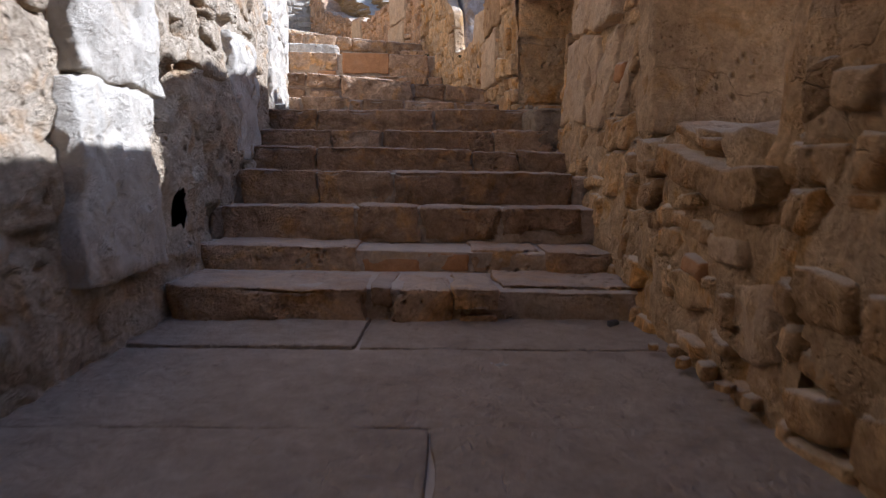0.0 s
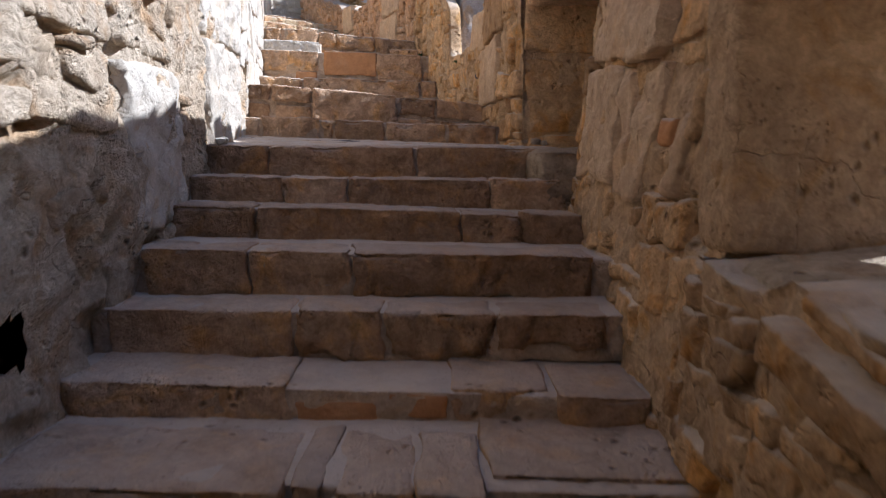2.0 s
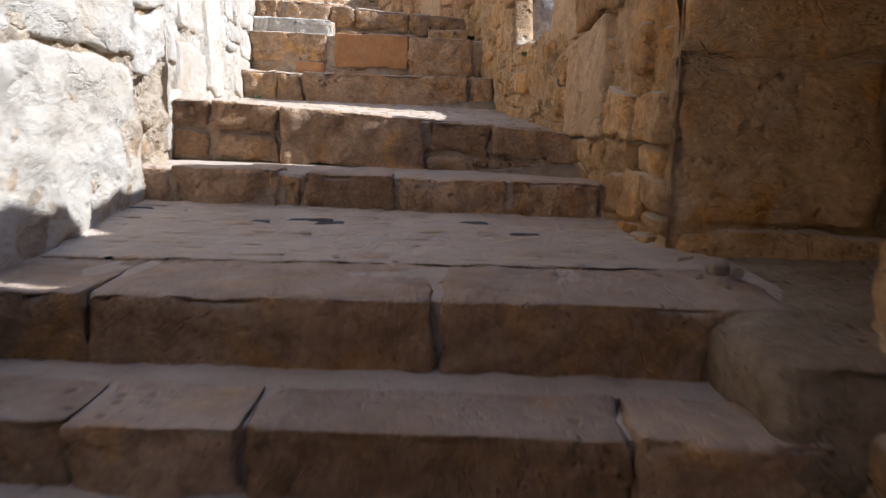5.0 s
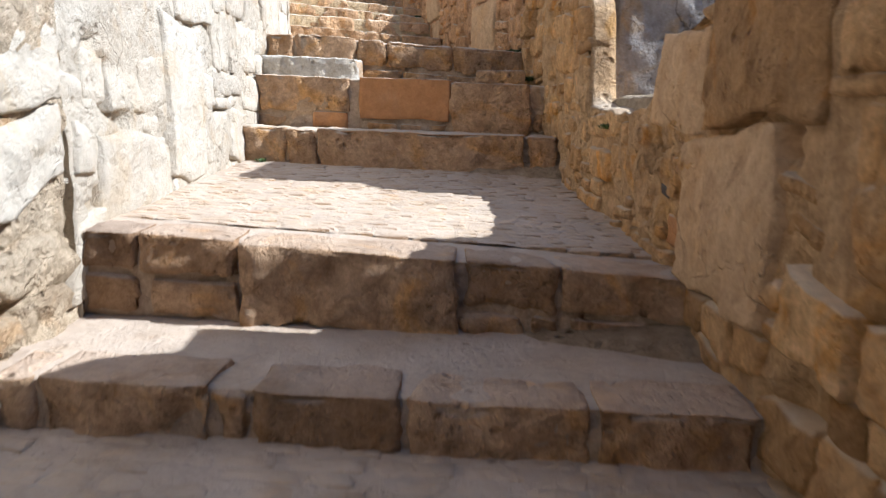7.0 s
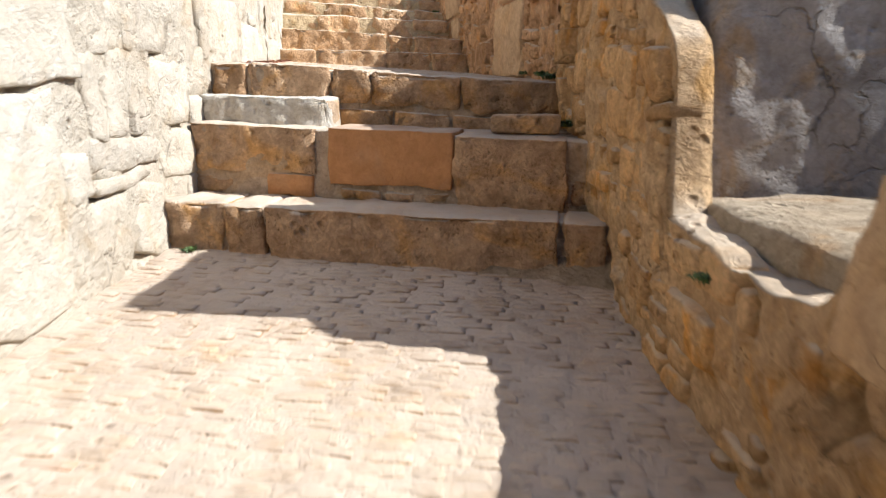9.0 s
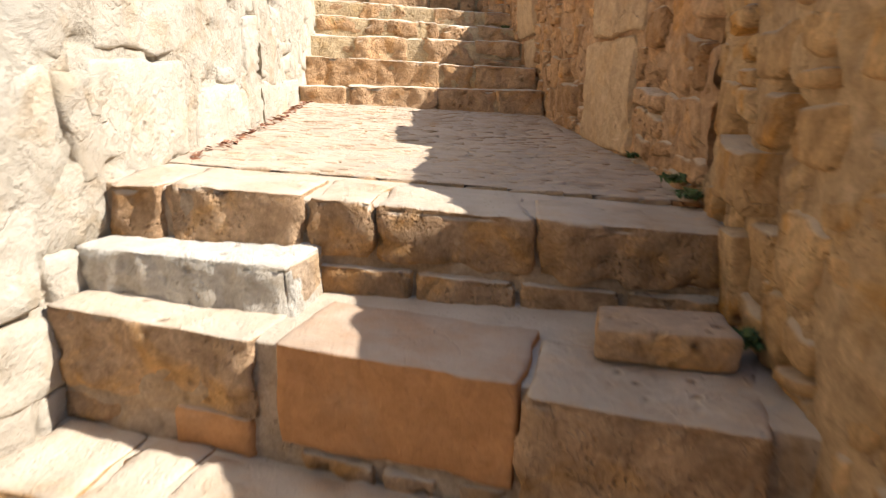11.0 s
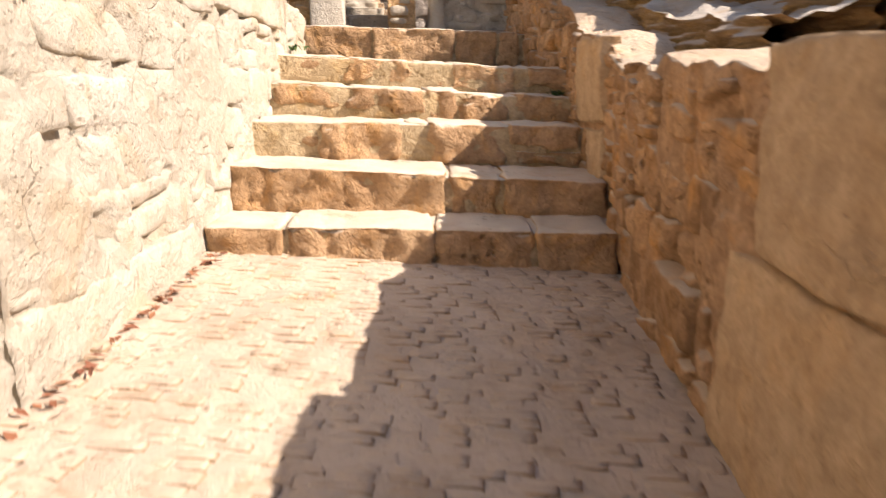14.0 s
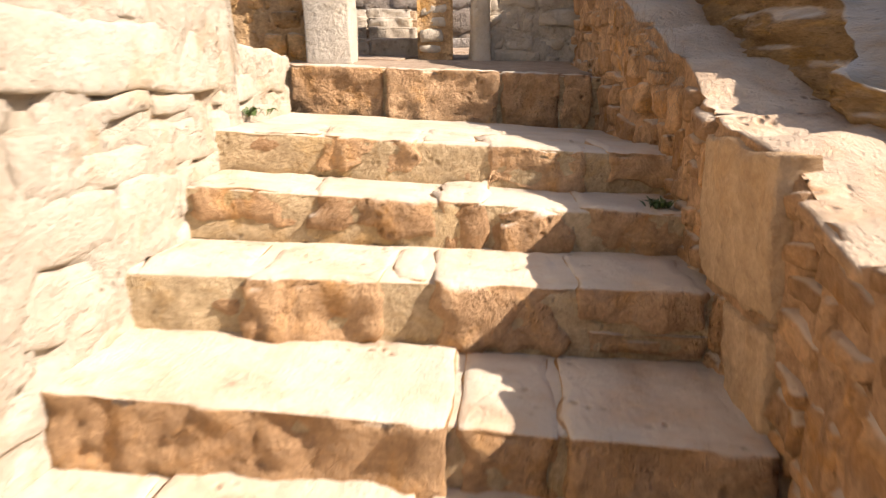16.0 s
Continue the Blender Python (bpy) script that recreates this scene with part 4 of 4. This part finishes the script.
def rock_ledge(edge, foot, top, depth, seed):
    """One bed of natural rock: a broken, layered face along a line in plan and a rough top running back from it."""
    n, rows, cap = round(edge.length / 0.025), max(5, round((top[-1][1] - foot) / 0.025)), round(depth / 0.05)
    ss = np.linspace(0, edge.length, n + 1)
    plan = edge.lay(ss, np.zeros(n + 1), np.zeros(n + 1))
    zt = np.interp(plan[:, 1], [r[0] for r in top], [r[1] for r in top]) + 0.03 * layered(np.stack([ss, ss * 0 + seed, ss * 0], axis=1), 2.0, 3)
    S, Z = np.repeat(ss, rows + 1), (foot + (zt - foot)[:, None] * np.linspace(0, 1, rows + 1)[None, :]).ravel()
    v = np.stack([S, Z, np.full(len(S), seed * 3.1)], axis=1)
    out = 0.10 * layered(v * (1, 0.6, 1), 1.6, 3, 0.55) + 0.05 * layered(v * (0.35, 2.6, 1), 4.5, 3, 0.6) - 0.06 * ridged(v * (0.5, 2.4, 1), 5.0, 3)
    back_s, back_d = np.repeat(ss, cap + 1), np.tile(np.linspace(0.0, depth, cap + 1), n + 1)
    lip = out.reshape(n + 1, rows + 1)[:, -1]
    w = np.stack([back_s, back_d, np.full(len(back_s), seed * 1.9)], axis=1)
    rise = (0.05 * layered(w, 3.0, 4, 0.65) - 0.05 * ridged(w, 6.0, 3)) * np.minimum(1, back_d / 0.06) + 0.12 * back_d
    pts = np.concatenate([edge.lay(S, out, Z), edge.lay(back_s, np.repeat(lip, cap + 1) - 0.004 - back_d, np.repeat(zt, cap + 1) + rise)])
    b1 = (n + 1) * (rows + 1)
    f = grid_faces(n, rows, True).tolist() + grid_faces(n, cap, True, b1).tolist()
    f += [(b1 + i * (cap + 1), b1 + (i + 1) * (cap + 1), (i + 1) * (rows + 1) + rows, i * (rows + 1) + rows) for i in range(n)]
    return tagged(mesh_object("bedrock", pts.tolist(), f, M_BANK), "layered brown bedrock rising behind the stair wall", "rock", kind="structure")


for k in range(1, 6):
    shift = 0.12 * k
    edge = Course([(-0.98 + 0.27 * k, 11.1 + shift), (-1.25 + 0.27 * k, 11.87 + shift), (-1.52 + 0.27 * k, 12.4 + shift), (-1.74 + 0.26 * k, 12.95 + shift), (-2.33 + 0.26 * k, 14.05 + shift), (-2.75 + 0.26 * k, 14.85 + shift)], -1)
    rock_ledge(edge, 3.6, [(11.2, 3.95 + 0.15 * k), (12.2, 3.97 + 0.2 * k), (12.6, 4.1 + 0.2 * k), (12.9, 4.35 + 0.18 * k), (13.3, 4.55 + 0.17 * k), (13.9, 4.75 + 0.17 * k), (14.8, 5.2 + 0.17 * k)], 0.5 if k < 5 else 2.5, 300 + k)
for k, (x, y) in enumerate([(0.7, 11.9), (0.9, 12.9), (0.4, 14.0)]):
    rock("bedrock_mass", (x, y, 3.3), (0.9, 0.8, 0.55), 0.15, 0.06, M_EARTH, "earth bank behind the stair wall", 80 + k, 0.12, 15, "structure", "ground", "earth banks")

# ---- top of the stair ----
paving("floor_top", (-4.6, 13.2, 4.36), (-2.3, 14.25, 4.245), (-6.2, 16.0, 4.5), (-2.7, 17.6, 4.5), [(0.2, [0.3, 0.6]), (0.2, [0.45]), (0.2, [0.3, 0.7]), (0.2, [0.5]), (0.2, [0.35, 0.7])],
       "sunlit limestone paving at the head of the stair", 31, M_FLOOR)


def face_wall(name, p, q, z0, z1, thick, mortar, stone, label, sizes, seed, **kw):
    return wall(name, Course([p, q], 1), [(0, z0), (30, z0)], [(0, z1), (30, z1)], thick, mortar, stone, label, sizes, seed=seed, **kw)


face_wall("wall_top_left", (-5.6, 12.85), (-4.02, 13.72), 4.2, 6.2, 0.45, M_OCHRE_MORTAR, M_OCHRE, "rough rubble pier beside the upper doorway", ((0.12, 0.25), (0.1, 0.22)), 51, amp=0.03, fill=2.2)
rock("door_jamb", (-3.97, 13.84, 5.2), (0.13, 0.2, 1.0), 0.015, 0.006, M_PALE, "pale smooth stone jamb of the upper doorway", 90, 0.1, 29, "structure", "jamb")
face_wall("wall_pier", (-3.77, 14.52), (-3.56, 14.64), 4.2, 6.2, 0.4, M_OCHRE_MORTAR, M_PALE, "narrow rubble pier in full sun", ((0.16, 0.3), (0.12, 0.2)), 52, amp=0.02)
face_wall("wall_top_right", (-3.38, 14.73), (-2.6, 15.1), 4.2, 6.2, 0.4, M_PALE_MORTAR, M_PALE, "sunlit rubble wall at the stair head", ((0.14, 0.3), (0.12, 0.24)), 53, amp=0.025)
rock("door_column", (-3.42, 14.78, 5.2), (0.07, 0.16, 1.0), 0.05, 0.01, M_PALE, "smooth rounded stone jamb in sun", 91, 0.1, 29, "structure", "jamb")
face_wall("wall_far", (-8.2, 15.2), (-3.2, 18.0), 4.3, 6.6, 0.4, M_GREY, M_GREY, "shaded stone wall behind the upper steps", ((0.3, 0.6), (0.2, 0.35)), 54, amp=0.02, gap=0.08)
for k in range(4):
    D = 5.3 + 0.4 * k
    c = Vector((-1.306 - 0.49 * D, 10.428 + 0.87 * D))
    lat = -0.108 * D
    l, r = c + Vector((0.87, 0.49)) * (lat - 0.62), c + Vector((0.87, 0.49)) * (lat + 0.45)
    z = 4.53 + 0.105 * k
    step((l.x, l.y, z), (r.x, r.y, z - 0.02), (z - 0.12, z - 0.14), 0.35, [(0.0, 0.3, 0, 1, M_PALE, 0), (0.3, 0.62, 0, 1, M_PALE, 0), (0.62, 1.0, 0, 1, M_PALE, 0)],
         "pale limestone step beyond the upper doorway", back=0.5)

# ---- cobbled landings ----
def cobble_variant(k):
    rng = random.Random(900 + k)
    v, f = [], []
    g = (-1.0, -0.66, 0.66, 1.0)
    for b in g:
        for a in g:
            edge = max(abs(a), abs(b)) == 1.0
            v.append((a * (1 + rng.uniform(-0.05, 0.05)), b * (1 + rng.uniform(-0.2, 0.1)), (-0.1 if edge else 0.5) + rng.uniform(-0.12, 0.12)))
    for j in range(3):
        for i in range(3):
            f.append((j * 4 + i, j * 4 + i + 1, j * 4 + i + 5, j * 4 + i + 4))
    rim = [0, 1, 2, 3, 7, 11, 15, 14, 13, 12, 8, 4]
    base = len(v)
    for i in rim:
        v.append((v[i][0], v[i][1], -1.6))
    for t in range(12):
        f.append((rim[t], base + t, base + (t + 1) % 12, rim[(t + 1) % 12]))
    return v, f


COBBLES = [cobble_variant(k) for k in range(10)]


def cobbles(name, A, B, C, D, pitch, length, label, seed, near, dark=0.0, orange=0.01, limit=290):
    """Thin stones on edge in rows across the way; those with v below near are pieces of their own."""
    A, B, C, D = map(Vector, (A, B, C, D))
    rng = random.Random(seed)

    def on(u, v):
        return (A * (1 - u) + B * u) * (1 - v) + (C * (1 - u) + D * u) * v
    nu, nv = 60, 60
    verts = [tuple(on(i / nu, j / nv) - Vector((0, 0, 0.005 - 0.006 * noise.noise(Vector((i * 0.4, j * 0.4, seed)))))) for j in range(nv + 1) for i in range(nu + 1)]
    faces = [(j * (nu + 1) + i, j * (nu + 1) + i + 1, (j + 1) * (nu + 1) + i + 1, (j + 1) * (nu + 1) + i) for j in range(nv) for i in range(nu)]
    bed = tagged(mesh_object(name, verts, faces, M_STEP_CORE), label, "paving", kind="structure")
    W, H = ((B - A).length + (D - C).length) / 2, ((C - A).length + (D - B).length) / 2
    shared = {}
    rest_v, rest_f = [], []
    count = 0
    v = 0.0
    while v < 1.0:
        ph = pitch * rng.uniform(0.8, 1.3)
        u = -rng.uniform(0, 0.04)
        while u < 1.0:
            w = rng.uniform(*length)
            um = u + w / W / 2
            u += (w + rng.uniform(0.004, 0.014)) / W
            if um < 0.01 or um > 0.99 or rng.random() < 0.05:
                continue
            vm = v + ph / H / 2 + rng.uniform(-0.006, 0.006) / H + 0.012 * noise.noise(Vector((um * 5, v * 9, seed)))
            if vm > 1.0:
                continue
            p = on(um, vm)
            d = (on(min(um + 0.02, 1), vm) - on(max(um - 0.02, 0), vm))
            ang = math.degrees(math.atan2(d.y, d.x)) + rng.uniform(-1.5, 1.5)
            m = pose(p.x, p.y, p.z - 0.007 + rng.uniform(-0.002, 0.002), rng.uniform(-2.5, 2.5), rng.uniform(-1.2, 1.2), ang) @ Matrix.Diagonal((w / 2, ph * 0.475, 0.009, 1))
            k = rng.randrange(len(COBBLES))
            roll = rng.random()
            mat = M_DARK if roll < dark else M_ORANGE if roll < dark + orange else M_COBBLE
            if vm < near and count < limit:
                key = (k, mat.name)
                if key not in shared:
                    me = bpy.data.meshes.new("cobble")
                    me.from_pydata(*[COBBLES[k][0], [], COBBLES[k][1]])
                    me.polygons.foreach_set("use_smooth", [True] * len(me.polygons))
                    me.materials.append(mat)
                    shared[key] = me
                ob = new("cobble", shared[key])
                ob.parent = bed
                ob.matrix_basis = m
                count += 1
            else:
                base = len(rest_v)
                rest_v += [tuple(m @ Vector(q)) for q in COBBLES[k][0]]
                rest_f += [tuple(base + i for i in q) for q in COBBLES[k][1]]
        v += ph / H
    if rest_v:
        tagged(mesh_object("cobble_field", rest_v, rest_f, M_COBBLE, bed), kind="stuff")
    return bed


cobbles("landing_low", (-1.14, 4.74, 1.93), (0.72, 4.86, 1.90), (-1.2, 5.44, 1.992), (0.52, 5.66, 1.912), 0.05, (0.08, 0.2), "worn cobbles set in mortar with a few dark stones", 71, 1.0, dark=0.05)
cobbles("landing_mid", (-1.33, 6.11, 2.352), (0.40, 6.39, 2.218), (-1.73, 7.80, 2.41), (0.05, 7.88, 2.34), 0.04, (0.06, 0.16), "sloping landing of thin limestone cobbles set on edge", 72, 0.75, orange=0.015)
cobbles("landing_high", (-1.89, 8.69, 3.165), (-0.22, 9.05, 3.05), (-2.72, 10.92, 3.285), (-1.12, 11.6, 3.165), 0.04, (0.06, 0.16), "broad landing of thin limestone cobbles set on edge", 73, 0.6)


# ---- loose things ----
rock("upright_stone", (-0.17, 8.60, 2.95), (0.03, 0.05, 0.11), 0.015, 0.006, M_OCHRE, "thin upright stone wedged beside the step", 101, 0.04, 15)
rock("flat_stone", (-0.32, 8.36, 2.865), (0.14, 0.09, 0.045), 0.02, 0.008, M_STEP, "low grey stone lying on the step", 102, 0.04, 8)
rock("pebble", (-0.98, 4.42, 1.93), (0.03, 0.025, 0.02), 0.012, 0.004, M_WHITE, "small pale pebble on the step", 103, 0.03, 30)


rock("pebble", (0.61, 2.456, 1.0), (0.02, 0.012, 0.008), 0.006, 0.002, M_DARK, "small dark stone lying at the foot of the step", 104, 0.02, 20)
for k, (x, y, h) in enumerate([(0.70, 2.08, 0.03), (0.69, 1.98, 0.024), (0.715, 1.88, 0.034), (0.70, 1.76, 0.022), (0.66, 2.14, 0.018), (0.72, 1.64, 0.03)]):
    rock("pebble", (x, y, 0.985 + h * 0.6), (h, h * 0.8, h * 0.65), h * 0.45, 0.005, M_OCHRE, "crumbled ochre stone fallen at the wall foot", 140 + k, 0.014, 40 * k, group="stones at the wall foot")
for k, (x, y, h) in enumerate([(0.56, 4.82, 0.02), (0.60, 4.72, 0.026), (0.55, 4.66, 0.014), (0.66, 4.76, 0.02)]):
    rock("pebble", (x, y, 1.915 + h * 0.5), (h, h * 0.7, h * 0.55), h * 0.4, 0.006, M_ROUGH, "loose broken stone lying in the doorway", 150 + k, 0.014, 35 * k, group="stones in the doorway")


def flakes(c, n, spread_, seed, label):
    """A scatter of small curled flakes lying on the floor."""
    rng = random.Random(seed)
    v, f = [], []
    for _ in range(n):
        p = Vector(c) + Vector((rng.gauss(0, spread_), rng.gauss(0, spread_ * 1.6), 0.004))
        a, l = rng.uniform(0, 6.28), rng.uniform(0.004, 0.011)
        d, e = Vector((math.cos(a), math.sin(a), 0.2)) * l, Vector((-math.sin(a), math.cos(a), -0.1)) * l * 0.6
        k = len(v)
        v += [tuple(q) for q in (p - d, p - e, p + d, p + e, p + Vector((0, 0, 0.004)))]
        f += [(k, k + 1, k + 4), (k + 1, k + 2, k + 4), (k + 2, k + 3, k + 4), (k + 3, k, k + 4)]
    return tagged(mesh_object("paper_scrap", v, f, M_WHITE, smooth=False), label, "litter", kind="stuff")


flakes((0.178, 1.97, 1.0), 14, 0.012, 160, "small white flakes on the slab floor")

def tuft(c, n, size, seed, label):
    rng = random.Random(seed)
    v, f = [], []
    for _ in range(n):
        a = rng.uniform(0, 2 * math.pi)
        b = Vector(c) + Vector((rng.gauss(0, size * 0.3), rng.gauss(0, size * 0.3), 0))
        out = Vector((math.cos(a), math.sin(a), 0))
        up = Vector((0, 0, 1))
        side = out.cross(up) * size * rng.uniform(0.08, 0.16)
        l = size * rng.uniform(0.5, 1.0)
        p1, p2 = b + out * l * 0.35 + up * l * 0.45, b + out * l * 0.8 + up * l * rng.uniform(0.2, 0.7)
        k = len(v)
        v += [tuple(q) for q in (b, p1 - side, p1 + side, p2)]
        f += [(k, k + 1, k + 2), (k + 1, k + 3, k + 2)]
    return tagged(mesh_object("weed", v, f, M_LEAF, smooth=False), label, "weed", "weeds in the joints")


for k, (x, y, z, n, s) in enumerate([(0.22, 6.9, 2.6, 50, 0.045), (-0.26, 9.02, 3.06, 90, 0.06), (-0.31, 9.2, 3.08, 60, 0.06), (-0.15, 8.40, 2.85, 90, 0.06), (-1.58, 7.73, 2.4, 70, 0.035),
                                     (-3.36, 12.5, 4.1, 24, 0.08), (-1.74, 12.72, 3.82, 60, 0.06), (-0.48, 9.7, 3.1, 40, 0.05)]):
    tuft((x, y, z), n, s, 200 + k, "small green weed growing from the wall joint")

rng = random.Random(77)
v, f = [], []
for _ in range(150):
    s = LEFT.s_of_y(rng.uniform(8.75, 10.95))
    p = Vector(LEFT.world(s, 0.03 + abs(rng.gauss(0, 0.025)), 0))
    p.z = 3.15 + (p.y - 8.7) / 2.25 * 0.12 + rng.uniform(0.006, 0.02)
    a, l, w = rng.uniform(0, 6.28), rng.uniform(0.012, 0.026), rng.uniform(0.006, 0.012)
    d, e = Vector((math.cos(a), math.sin(a), rng.uniform(-0.4, 0.4))), Vector((-math.sin(a), math.cos(a), rng.uniform(-0.4, 0.4)))
    k = len(v)
    v += [tuple(q) for q in (p - d * l, p - e * w + Vector((0, 0, 0.004)), p + d * l, p + e * w)]
    f.append((k, k + 1, k + 2, k + 3))
tagged(mesh_object("leaf_litter", v, f, M_DRY, smooth=False), "dry reddish leaves gathered along the wall foot", "leaves", kind="stuff")

# dry roots hanging over the rock beside the top step
M_ROOT = leaf_material("dry_root", (0.10, 0.065, 0.035), (0.24, 0.16, 0.09))
rng = random.Random(88)
v, f = [], []
for _ in range(420):
    s = RIGHT_UP.s_of_y(rng.uniform(12.75, 14.0))
    y = RIGHT_UP.at(s)[0].y
    z = lerp_table([(12.6, 4.17), (12.9, 4.3), (13.3, 4.42), (13.9, 4.66)], y) + rng.uniform(-0.06, 0.12)
    out, w = rng.uniform(0.0, 0.05), rng.uniform(0.0012, 0.003)
    for piece in range(4):
        s2, z2, out2 = s + rng.gauss(0, 0.02), z - rng.uniform(0.0, 0.045), max(0.012, out + rng.gauss(0, 0.02))
        k = len(v)
        v += [RIGHT_UP.world(s, out, z), RIGHT_UP.world(s + w, out, z), RIGHT_UP.world(s2 + w, out2, z2), RIGHT_UP.world(s2, out2, z2)]
        f.append((k, k + 1, k + 2, k + 3))
        s, z, out = s2, z2, out2
tagged(mesh_object("dry_roots", v, f, M_ROOT, smooth=False), "tangle of dry brown roots over the rock", "roots", kind="stuff")
